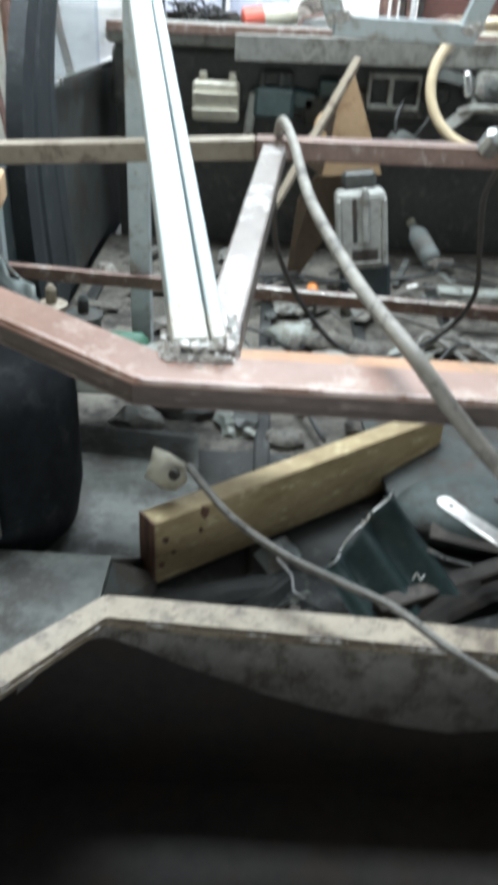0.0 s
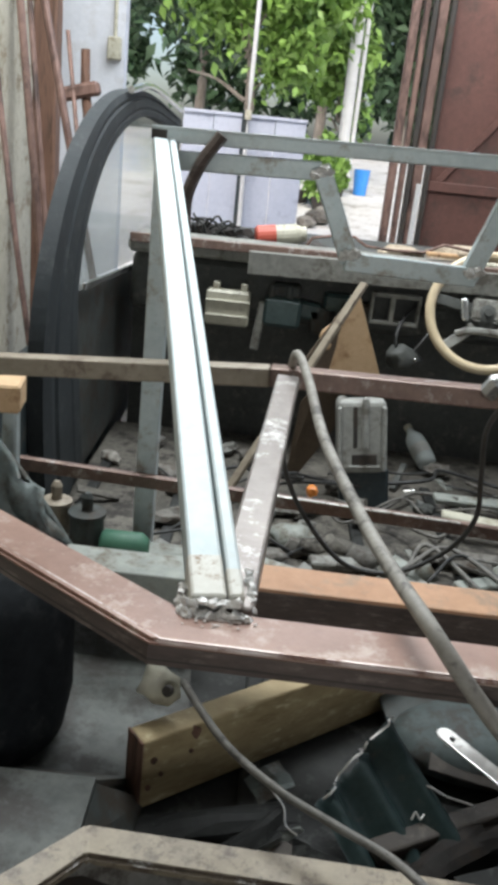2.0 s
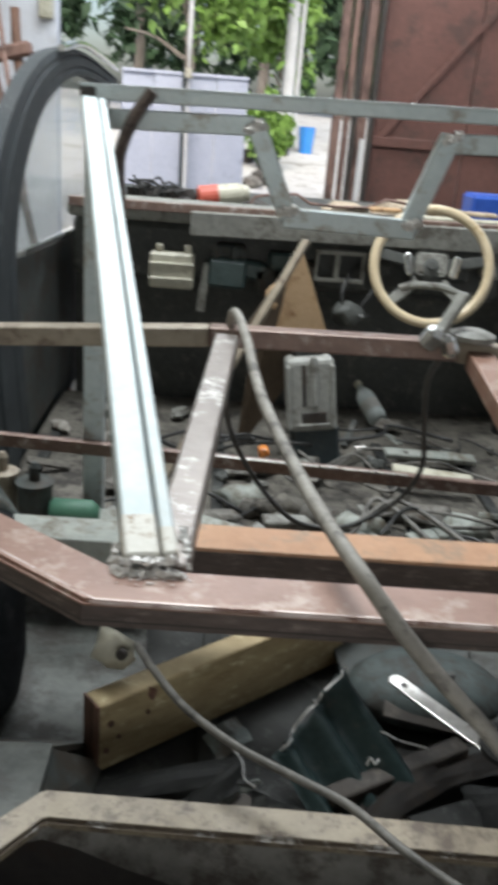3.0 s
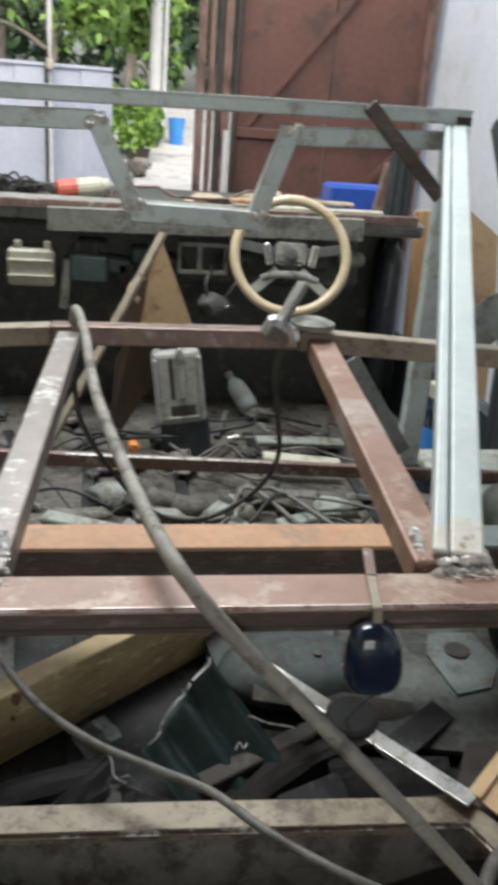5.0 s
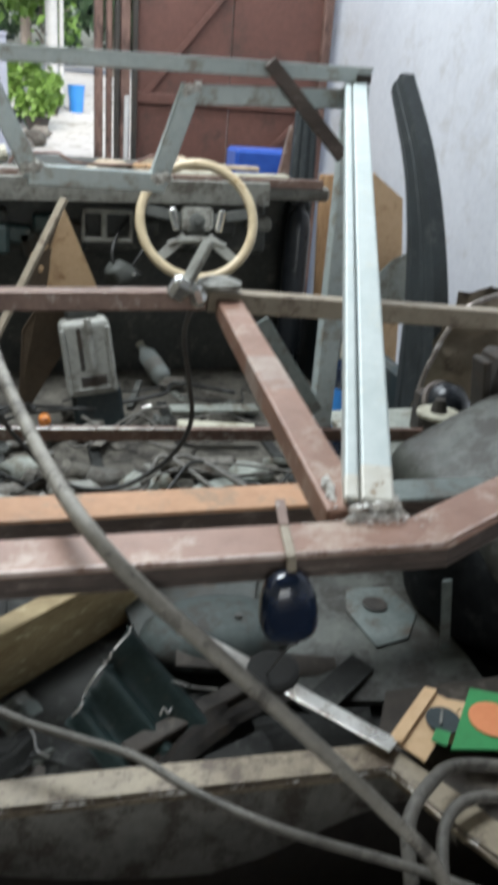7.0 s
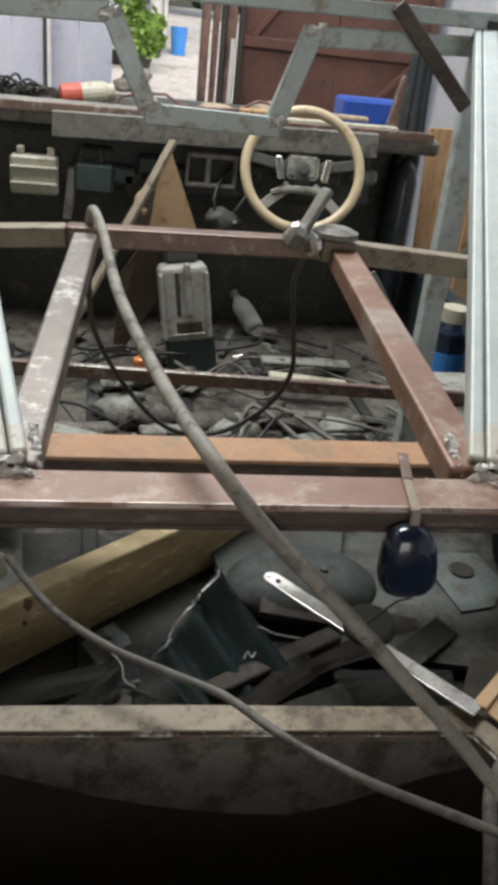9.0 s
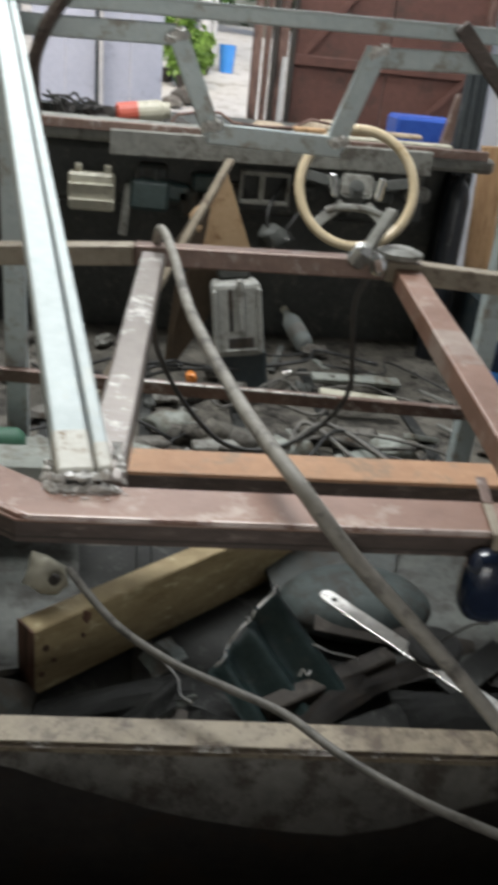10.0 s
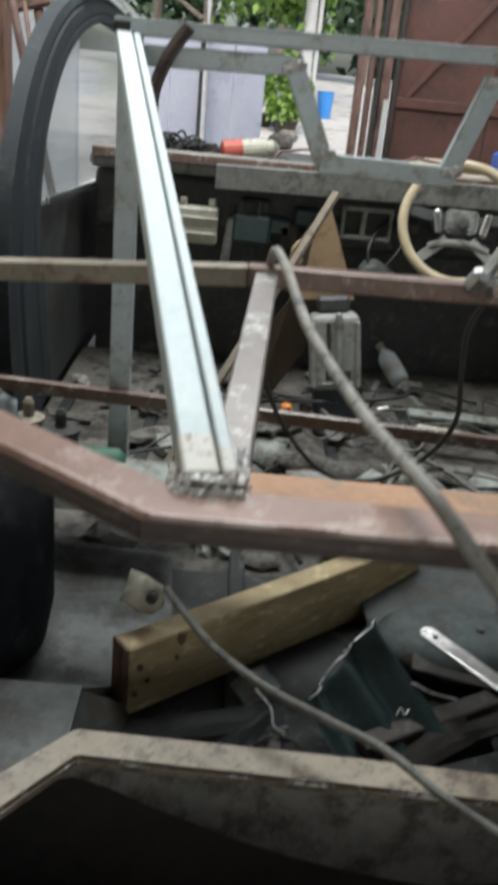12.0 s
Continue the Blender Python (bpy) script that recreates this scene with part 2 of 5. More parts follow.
LEAF = surface("fresh_leaves", (0.11, 0.21, 0.04), (0.23, 0.37, 0.08), 0.5, 0.0, 6, 1.3, 0.0)
# dark copy of the leaf colour, the shade of the trees painted in
LEAF_DK = surface("dark_leaves_painted_shade", (0.025, 0.055, 0.025), (0.06, 0.11, 0.05), 0.55, 0.0, 6, 1.0, 0.0)
PALE_POLE = surface("pale_concrete_pole", (0.5, 0.5, 0.5), (0.62, 0.62, 0.62), 0.7, 0.0, 20, 3, 0.1)
RED_PLASTIC = surface("faded_red_plastic", (0.42, 0.055, 0.035), (0.52, 0.11, 0.07), 0.5, 0.0, 30, 6, 0.05)
PRINT_GREEN = surface("green_print", (0.02, 0.19, 0.05), (0.03, 0.26, 0.075), 0.6, 0.0, 30, 6, 0.0)
PRINT_ORANGE = surface("orange_print", (0.58, 0.19, 0.07), (0.7, 0.26, 0.11), 0.6, 0.0, 30, 6, 0.0)
PRINT_VIOLET = surface("violet_print", (0.12, 0.1, 0.4), (0.17, 0.14, 0.5), 0.6, 0.0, 30, 6, 0.0)
AMBER = surface("amber_plastic", (0.7, 0.2, 0.04), (0.9, 0.34, 0.08), 0.25, 0.0, 30, 6, 0.0)
ROCKY = surface("tan_fibre_mat", (0.3, 0.24, 0.17), (0.5, 0.42, 0.32), 0.9, 0.0, 60, 12, 0.5, (0.2, 0.14, 0.1), 0.35)
HUMP = surface("grey_teal_tank_paint", (0.03, 0.042, 0.041), (0.075, 0.092, 0.088), 0.75, 0.0, 30, 9, 0.3, (0.035, 0.032, 0.027), 0.4)
WINDOW_GLASS = glass("dusty_window_glass", (0.3, 0.36, 0.35), 0.1, 0.36)
CLEAR = glass("clear_plastic", (0.75, 0.82, 0.8), 0.12, 0.45)
SPRAY = surface("dark_steel_cylinder", (0.01, 0.012, 0.016), (0.03, 0.034, 0.04), 0.3, 0.2, 40, 6, 0.03, (0.09, 0.09, 0.09), 0.15)


# ---- mesh helpers ----
def part(name, bm, material, parent=None, label="", smooth=False):
    """Links a bmesh, in world coordinates, as one mesh object, under a thing or a part."""
    bmesh.ops.recalc_face_normals(bm, faces=bm.faces)
    me = bpy.data.meshes.new(name)
    bm.to_mesh(me)
    bm.free()
    me.materials.append(material)
    if smooth:
        me.polygons.foreach_set("use_smooth", [True] * len(me.polygons))
    ob = new(name, me)
    if parent is not None:
        ob.parent = parent
        base = parent.matrix_basis if parent.parent is None else parent.parent.matrix_basis
        ob.matrix_parent_inverse = base.inverted() if parent.type == "EMPTY" else Matrix()
    if label:
        ob["label"] = label
    return ob


def thing(name, at, label, category, group="", kind=""):
    e = new(name)
    e.empty_display_size = 0.05
    e.matrix_basis = Matrix.Translation(at)
    return tagged(e, label, category, group, kind)


def solo(name, bm, material, label, category, group="", kind="", smooth=False):
    return tagged(part(name, bm, material, None, "", smooth), label, category, group, kind)


def box(size, m=Matrix(), bevel=0.0, bm=None, segments=1):
    bm = bm or bmesh.new()
    g = bmesh.ops.create_cube(bm, size=1.0)
    bmesh.ops.scale(bm, vec=size, verts=g["verts"])
    if bevel:
        edges = list({e for v in g["verts"] for e in v.link_edges})
        r = bmesh.ops.bevel(bm, geom=edges, offset=bevel, segments=segments, affect="EDGES", profile=0.5)
        verts = list({v for f in r["faces"] for v in f.verts} | {v for v in g["verts"] if v.is_valid})
    else:
        verts = g["verts"]
    bmesh.ops.transform(bm, matrix=m, verts=verts)
    return bm


def frame_of(p, q, up=(0, 0, 1)):
    """A matrix at p whose z runs to q and whose y leans to up."""
    p, q = Vector(p), Vector(q)
    z = (q - p).normalized()
    y = Vector(up) - z * z.dot(Vector(up))
    y.normalize()
    x = y.cross(z)
    return Matrix(((x.x, y.x, z.x, p.x), (x.y, y.y, z.y, p.y), (x.z, y.z, z.z, p.z), (0, 0, 0, 1)))


def bar(p, q, w, h, up=(0, 0, 1), bevel=0.003, bm=None):
    """A square tube from p to q: w across, h along up."""
    m = frame_of(p, q, up)
    d = (Vector(q) - Vector(p)).length
    return box((w, h, d), m @ Matrix.Translation((0, 0, d / 2)), bevel, bm, 2)


def bent_bar(points, w, h, bevel=0.003):
    """A level tube bent at the inner points, with mitred corners."""
    bm = bmesh.new()
    p = [Vector(q) for q in points]
    rings = []
    for i, c in enumerate(p):
        d0 = (c - p[i - 1]).normalized() if i else (p[1] - c).normalized()
        d1 = (p[i + 1] - c).normalized() if i < len(p) - 1 else d0
        d = (d0 + d1).normalized()
        side = Vector((d.y, -d.x, 0)).normalized() / max(0.5, d.dot(d1))
        rings.append([bm.verts.new(c + side * (w / 2 * u) + Vector((0, 0, h / 2 * v))) for u, v in ((-1, -1), (1, -1), (1, 1), (-1, 1))])
    for r, s in zip(rings, rings[1:]):
        for k in range(4):
            bm.faces.new((r[k], r[(k + 1) % 4], s[(k + 1) % 4], s[k]))
    bm.faces.new(rings[0])
    bm.faces.new(rings[-1])
    bmesh.ops.recalc_face_normals(bm, faces=bm.faces)
    bmesh.ops.bevel(bm, geom=[e for e in bm.edges if len(e.link_faces) == 2 and e.calc_face_angle() > 0.9], offset=bevel, segments=2, affect="EDGES")
    return bm


def spline(points, steps=8):
    pts = [Vector(p) for p in points]
    pts = [2 * pts[0] - pts[1]] + pts + [2 * pts[-1] - pts[-2]]
    out = []
    for i in range(1, len(pts) - 2):
        a, b, c, d = pts[i - 1 : i + 3]
        for s in range(steps):
            t = s / steps
            out.append(0.5 * (2 * b + (c - a) * t + (2 * a - 5 * b + 4 * c - d) * t * t + (3 * b - a - 3 * c + d) * t ** 3))
    return out + [pts[-2]]


def sweep(points, radius, seg=10, bm=None, steps=8, flat=1.0, taper=1.0, up=(0, 0, 1)):
    """A round cord along a smooth line through the points."""
    bm = bm or bmesh.new()
    line = spline(points, steps) if steps else [Vector(p) for p in points]
    rings = []
    for i, p in enumerate(line):
        d = (line[min(i + 1, len(line) - 1)] - line[max(i - 1, 0)]).normalized()
        side = d.cross(Vector(up))
        side = side.normalized() if side.length > 1e-4 else Vector((1, 0, 0))
        top = side.cross(d)
        r = radius * (1 + (taper - 1) * i / (len(line) - 1))
        rings.append([bm.verts.new(p + side * (r * math.cos(2 * math.pi * k / seg)) + top * (r * flat * math.sin(2 * math.pi * k / seg))) for k in range(seg)])
    for a, b in zip(rings, rings[1:]):
        for k in range(seg):
            bm.faces.new((a[k], a[(k + 1) % seg], b[(k + 1) % seg], b[k]))
    bm.faces.new(rings[0])
    bm.faces.new(rings[-1])
    return bm


def lathe(profile, m=Matrix(), seg=24, bm=None):
    """Turns rows of (radius, height) about z."""
    bm = bm or bmesh.new()
    rings = [[bm.verts.new(m @ Vector((r * math.cos(2 * math.pi * k / seg), r * math.sin(2 * math.pi * k / seg), z))) for k in range(seg)] for r, z in profile]
    for a, b in zip(rings, rings[1:]):
        for k in range(seg):
            bm.faces.new((a[k], a[(k + 1) % seg], b[(k + 1) % seg], b[k]))
    bm.faces.new(rings[0])
    bm.faces.new(rings[-1])
    return bm


def slab(outline, thickness, bm=None, bevel=0.0):
    """A plate with the given outline (points in space), extruded along its normal to both sides."""
    bm = bm or bmesh.new()
    pts = [Vector(p) for p in outline]
    n = Vector()
    for i, p in enumerate(pts):
        n += p.cross(pts[(i + 1) % len(pts)])
    n.normalize()
    a = [bm.verts.new(p + n * thickness / 2) for p in pts]
    b = [bm.verts.new(p - n * thickness / 2) for p in pts]
    bm.faces.new(a)
    bm.faces.new(b[::-1])
    for i in range(len(pts)):
        j = (i + 1) % len(pts)
        bm.faces.new((a[i], b[i], b[j], a[j]))
    if bevel:
        bmesh.ops.bevel(bm, geom=list(bm.edges), offset=bevel, segments=1, affect="EDGES")
    return bm


def lump(at, size, seed, bm=None, rough=0.35):
    """An uneven clod or crumpled scrap."""
    bm = bm or bmesh.new()
    g = bmesh.ops.create_icosphere(bm, subdivisions=2, radius=1.0)
    for v in g["verts"]:
        k = 1 + rough * noise.noise(v.co * 1.7 + Vector((seed * 7.1, seed * 3.3, seed)))
        v.co = Vector((v.co.x * size[0] * k, v.co.y * size[1] * k, v.co.z * size[2] * k)) + Vector(at)
    return bm


def crumpled(u, v, w, seed, bumps=0.03, n=12):
    """A bent, dented sheet spanned by two edges from a corner; w bulges its middle."""
    bm = bmesh.new()
    o, u, v, w = Vector(u[0]), Vector(u[1]), Vector(v), Vector(w)
    g_ = [[bm.verts.new(o + u * (i / n) + v * (j / n) + w * (math.sin(math.pi * i / n) * math.sin(math.pi * (0.2 + 0.8 * j / n))) + Vector([noise.noise(Vector((i * 0.5, j * 0.5, seed + k * 5))) for k in range(3)]) * bumps) for j in range(n + 1)] for i in range(n + 1)]
    for i in range(n):
        for j in range(n):
            bm.faces.new((g_[i][j], g_[i][j + 1], g_[i + 1][j + 1], g_[i + 1][j]))
    bmesh.ops.solidify(bm, geom=bm.faces[:], thickness=0.003)
    return bm


def weld_bead(at, along, count, r, seed):
    """One lumpy run of weld metal."""
    bm = bmesh.new()
    rnd = random.Random(seed)
    p, d = Vector(at), Vector(along)
    line = [p + d * (i / (count * 2)) + Vector([rnd.uniform(-1, 1) * r * 0.4 for _ in range(3)]) for i in range(count * 2 + 1)]
    sweep(line, r, 9, bm, 3)
    for v in bm.verts:
        v.co += Vector([noise.noise(v.co * 230 + Vector((k * 9, seed, 0))) for k in range(3)]) * r * 1.1
    return bm


# ---- the workshop ----
def wall(name, size, at, material, label, category="wall"):
    return solo(name, box(size, Matrix.Translation(at)), material, label, category, kind="structure")


gb = bmesh.new()
rows_y = [(-60, -0.06), (5.7, -0.06), (6.0, -0.02), (9, 0.43), (12.5, 0.94), (16, 1.35), (24, 1.6), (400, 1.7)]
prev = None
for gy, gz in rows_y:
    cur = [gb.verts.new((gx, gy, gz)) for gx in (-300, -6, 0, 6, 300)]
    if prev:
        for i in range(4):
            gb.faces.new((prev[i], prev[i + 1], cur[i + 1], cur[i]))
    prev = cur
solo("ground", gb, PAVING, "pale concrete yard rising from the gate", "ground", kind="structure")
wall("floor", (3.8, 9.8, 0.05), (0.3, 1.1, -0.025), CONCRETE, "oil-stained concrete workshop floor", "floor")
wall("wall_left", (0.12, 9.8, 3.7), (-1.62, 1.1, 1.85), PANEL_OLD, "stained beige panel wall of the workshop")
wall("wall_right", (0.12, 9.8, 3.7), (2.24, 1.1, 1.85), WALL_WHITE, "bluish whitewashed plaster wall")
wall("wall_front_left", (0.42, 0.12, 3.7), (-1.35, 6.06, 1.85), WALL_WHITE, "whitewashed wall beside the gate opening")
wall("wall_front_head", (3.3, 0.12, 0.9), (0.53, 6.06, 3.25), WALL_WHITE, "whitewashed lintel over the gate")
# back walls are out of view, added to cut light from behind
wall("wall_back_head", (3.8, 0.12, 1.5), (0.3, -3.8, 2.95), PANEL_OLD, "unseen wall added over the rear light opening")
wall("wall_back_left", (0.6, 0.12, 2.2), (-1.27, -3.8, 1.1), PANEL_OLD, "unseen wall added beside the rear light opening")
wall("wall_back_right", (0.95, 0.12, 2.2), (1.7, -3.8, 1.1), PANEL_OLD, "unseen wall added beside the rear light opening")
# roof slabs are out of view, added to shade the room
wall("ceiling", (3.98, 5.6, 0.06), (0.3, -1.0, 3.76), ROOF, "unseen sheet-metal roof added to shade the workshop", "ceiling")
wall("ceiling_middle", (3.98, 1.4, 0.06), (0.3, 3.6, 3.76), ROOF, "unseen sheet-metal roof added to shade the workshop", "ceiling")
wall("ceiling_front", (3.98, 0.8, 0.06), (0.3, 5.7, 3.76), ROOF, "unseen sheet-metal roof added to shade the workshop", "ceiling")
wall("ceiling_front_left", (0.69, 1.0, 0.06), (-1.345, 4.8, 3.76), ROOF, "unseen sheet-metal roof added to shade the workshop", "ceiling")
wall("ceiling_front_right", (0.39, 1.0, 0.06), (2.095, 4.8, 3.76), ROOF, "unseen sheet-metal roof added to shade the workshop", "ceiling")
wall("ceiling_side_left", (0.78, 1.1, 0.06), (-1.3, 2.35, 3.76), ROOF, "unseen sheet-metal roof added to shade the workshop", "ceiling")
wall("ceiling_side_right", (1.58, 1.1, 0.06), (1.5, 2.35, 3.76), ROOF, "unseen sheet-metal roof added to shade the workshop", "ceiling")

# gate: a red sheet leaf and a bundle of steel posts
gate = thing("workshop_gate", (1.4, 5.6, 0), "rusty red sheet-steel gate leaf standing closed", "gate", kind="structure")
for i in range(2):
    part("gate_sheet", box((0.6, 0.03, 2.72), Matrix.Translation((1.18 + i * 0.606, 5.62, 1.42)), 0.004), GATE, gate)
for gz in (0.12, 1.32, 2.7):
    part("gate_rail", box((1.24, 0.045, 0.06), Matrix.Translation((1.485, 5.6, gz)), 0.004), GATE, gate)
part("gate_stile", box((0.06, 0.05, 2.75), Matrix.Translation((2.09, 5.59, 1.4)), 0.004), GATE_POST, gate)
part("gate_brace", bar((0.95, 5.585, 1.35), (2.0, 5.585, 2.65), 0.012, 0.035), GATE, gate)
part("gate_brace", bar((0.95, 5.575, 0.2), (2.0, 5.575, 1.3), 0.012, 0.035), GATE, gate)
for i, (px, w, mat_) in enumerate(((0.655, 0.05, GATE_POST), (0.72, 0.035, GATE_POST), (0.765, 0.03, BLACK), (0.815, 0.06, GATE_POST), (0.872, 0.03, BLACK))):
    p_ = thing("gate_post", (px, 5.56, 0), "rusty brown steel gate post standing on the floor", "post", "gate posts", "structure")
    part("post", box((w, 0.06, 2.8), Matrix.Translation((px, 5.56 + 0.02 * (i % 2), 1.4)), 0.005), mat_, p_)
solo("white_pipe", sweep([(0.78, 5.3, 0.0), (0.79, 5.32, 0.7), (0.8, 5.35, 1.33)], 0.014, 8, steps=4), PALE_POLE, "thin white pipe leaning by the gate post", "pipe")

# left side: timber post, leaning rods, a hammer hung on the wall
solo("timber_post", box((0.13, 0.12, 3.68), Matrix.Translation((-1.36, 4.95, 1.84)), 0.01), WOOD_OLD, "dark brown timber post by the wall", "post", kind="structure")
for i, (x0, x1, z1, r) in enumerate(((-0.62, -1.22, 2.3, 0.018), (-0.95, -1.3, 2.5, 0.014), (-1.0, -1.36, 2.2, 0.02), (-1.12, -1.5, 1.7, 0.016), (-0.8, -1.18, 1.9, 0.012))):
    solo("steel_rod", sweep([(x0, 3.7 + i * 0.12, 0.0), ((x0 + x1) / 2, 3.9 + i * 0.12, z1 / 2), (x1, 4.1 + i * 0.14, z1)], r, 8, steps=4), GATE_POST, "rusty steel rod leaning against the wall", "rod", "leaning rods")
hm = thing("hammer", (-1.1, 4.6, 1.4), "dark hammer tool hanging by the white wall", "hammer")
part("handle", sweep([(-1.03, 4.6, 1.38), (-1.07, 4.62, 1.62), (-1.08, 4.63, 1.82)], 0.025, 8, steps=4), WOOD_OLD, hm)
part("head", box((0.2, 0.07, 0.07), Matrix.Translation((-1.09, 4.6, 1.62)) @ pose(0, 0, 0, 0, -15, 0), 0.015), GATE_POST, hm)
bx = thing("switch_box", (-1.16, 5.96, 1.95), "small white electric box on the wall", "switch")
part("cover", box((0.09, 0.05, 0.14), Matrix.Translation((-1.2, 5.97, 1.95)), 0.01), OFFWHITE, bx)
part("conduit", sweep([(-1.2, 5.98, 2.02), (-1.2, 5.98, 2.6), (-1.2, 5.98, 3.5)], 0.012, 8, steps=2), OFFWHITE, bx)

# ---- the yard ----
fence = thing("sheet_fence", (-0.5, 9, 0.43), "lilac-grey sheet-metal fence in the yard", "fence", kind="structure")
for i in range(4):
    x0 = -1.08 + i * 0.31
    part("panel", box((0.304, 0.02, 1.32), Matrix.Translation((x0 + 0.15, 9.0 - 0.012 * (i % 2), 1.07)), 0.004), FENCE, fence)
part("fence_post", box((0.06, 0.05, 1.36), Matrix.Translation((-0.46, 8.955, 1.09)), 0.004), BODY_DARK, fence)
part("top_rail", box((1.24, 0.03, 0.03), Matrix.Translation((-0.46, 8.97, 1.72)), 0.003), FENCE, fence)
mp_ = thing("standpipe", (-0.43, 8.8, 0.4), "thin pale upright pipe with a white collar", "pipe")
part("pipe", sweep([(-0.42, 8.85, 0.4), (-0.43, 8.85, 2.0), (-0.4, 8.85, 4.5)], 0.022, 8, steps=3), PALE_POLE, mp_)
part("collar", lathe([(0.034, 0), (0.034, 0.09)], Matrix.Translation((-0.43, 8.85, 1.68)), 12), OFFWHITE, mp_)
bin_ = thing("blue_bin", (1.07, 12.5, 0.94), "bright blue plastic bin in the yard", "bin")
part("bin", lathe([(0.09, 0.0), (0.115, 0.34), (0.12, 0.35)], Matrix.Translation((1.07, 12.5, 0.93)), 20), BLUE_BIN, bin_)
up_ = thing("utility_pole", (0.8, 12.9, 0.95), "pale concrete utility pole among the trees", "pole")
part("pole", lathe([(0.085, 0), (0.08, 3.0), (0.07, 6.0)], Matrix.Translation((0.78, 12.9, 0.9)), 16), PALE_POLE, up_)
part("stay", sweep([(0.9, 12.85, 0.95), (0.91, 12.85, 3.0), (0.92, 12.85, 6.5)], 0.03, 8, steps=2), PALE_POLE, up_)


def leaves(count, centre, size, leaf, seed, bm=None, clumps=14):
    """Small folded leaves gathered in clumps inside a loose ellipsoid."""
    bm = bm or bmesh.new()
    rnd = random.Random(seed)
    heads = []
    for _ in range(clumps):
        d = Vector([rnd.gauss(0, 1) for _ in range(3)]).normalized() * rnd.uniform(0.35, 1.0)
        heads.append((Vector((d.x * size[0], d.y * size[1], d.z * size[2])) + Vector(centre), rnd.uniform(0.25, 0.5)))
    for i in range(count):
        c, r = heads[i % clumps]
        d = Vector([rnd.gauss(0, 0.5) for _ in range(3)])
        p = c + Vector((d.x * size[0], d.y * size[1], d.z * size[2])) * r
        a = Vector([rnd.uniform(-1, 1) for _ in range(3)]).normalized()
        b = a.cross(Vector((rnd.uniform(-1, 1), rnd.uniform(-1, 1), 1))).normalized()
        s = leaf * rnd.uniform(0.6, 1.4)
        v = [bm.verts.new(q) for q in (p - a * s, p + b * s * 0.55, p + a * s - Vector((0, 0, s * 0.4)), p - b * s * 0.55)]
        bm.faces.new(v)
    return bm


def tree(at, height, crown, leaf, count, material, seed, label, category="tree"):
    t_ = thing("tree", at, label, category, "yard trees")
    rnd = random.Random(seed)
    base = Vector(at)
    top = base + Vector((rnd.uniform(-0.2, 0.2), 0, height * 0.75))
    tb = sweep([base - Vector((0, 0, 0.2)), (base + top) / 2 + Vector((0.08, 0, 0)), top], 0.035 * height ** 0.8, 8, steps=5, taper=0.35)
    for _ in range(6):
        s = base.lerp(top, rnd.uniform(0.4, 0.9))
        e = s + Vector((rnd.uniform(-1, 1) * crown[0] * 0.7, rnd.uniform(-1, 1) * crown[1] * 0.6, rnd.uniform(0.15, 0.5) * height * 0.4))
        sweep([s, s.lerp(e, 0.5) + Vector((0, 0, 0.08)), e], 0.012 * height ** 0.8, 6, tb, 4, taper=0.4)
    part("trunk", tb, BARK, t_)
    part("crown", leaves(count, base + Vector((0, 0, height * 0.72)), crown, leaf, seed + 5, clumps=22), material, t_)
    return t_


tree((-0.62, 12.2, 0.9), 3.4, (1.2, 0.8, 1.15), 0.08, 9000, LEAF, 3, "bright green leafy tree behind the fence")
tree((0.75, 13.6, 1.0), 2.3, (0.55, 0.5, 0.75), 0.08, 2200, LEAF, 8, "small yellow-green tree in the yard")
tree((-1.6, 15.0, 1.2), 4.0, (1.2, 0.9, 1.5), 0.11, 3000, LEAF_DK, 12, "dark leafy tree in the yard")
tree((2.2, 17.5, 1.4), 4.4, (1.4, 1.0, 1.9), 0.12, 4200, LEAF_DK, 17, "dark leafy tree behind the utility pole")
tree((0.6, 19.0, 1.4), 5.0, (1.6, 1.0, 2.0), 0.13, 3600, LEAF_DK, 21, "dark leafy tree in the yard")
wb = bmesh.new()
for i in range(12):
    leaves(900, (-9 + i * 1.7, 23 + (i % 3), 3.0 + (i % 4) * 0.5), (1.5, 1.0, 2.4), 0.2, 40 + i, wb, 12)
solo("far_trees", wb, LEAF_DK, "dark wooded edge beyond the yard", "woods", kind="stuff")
for i, (px, py, r, h) in enumerate(((0.5, 11.2, 0.15, 0.75), (0.22, 11.6, 0.14, 0.6), (0.72, 12.2, 0.11, 0.45))):
    gz = 0.43 + (py - 9) * 0.146
    pot = thing("potted_plant", (px, py, gz), "leafy green plant in a dark pot on the concrete", "plant", "potted plants")
    part("pot", lathe([(r * 0.7, 0), (r, r * 1.1), (r * 1.06, r * 1.1), (r * 1.06, r * 1.2), (r * 0.9, r * 1.15)], Matrix.Translation((px, py, gz - 0.02)), 18), BLACK, pot)
    part("foliage", leaves(700, (px, py, gz + r + h * 0.5), (r * 1.5, r * 1.3, h * 0.5), 0.06, 70 + i, clumps=9), LEAF, pot)
for i, (px, py, s) in enumerate(((0.42, 10.4, 0.16), (0.3, 10.2, 0.12), (0.52, 10.8, 0.12))):
    gz = 0.43 + (py - 9) * 0.146
    solo("stone", lump((px, py, gz + s * 0.5), (s, s * 0.8, s * 0.6), 5 + i), RUBBLE, "grey stone lying on the concrete yard", "stone", "yard stones")

# ---- the stripped car ----
car = thing("stripped_car", (0.32, 2.4, 0), "stripped dark green car body under conversion, without seats or roof", "car")
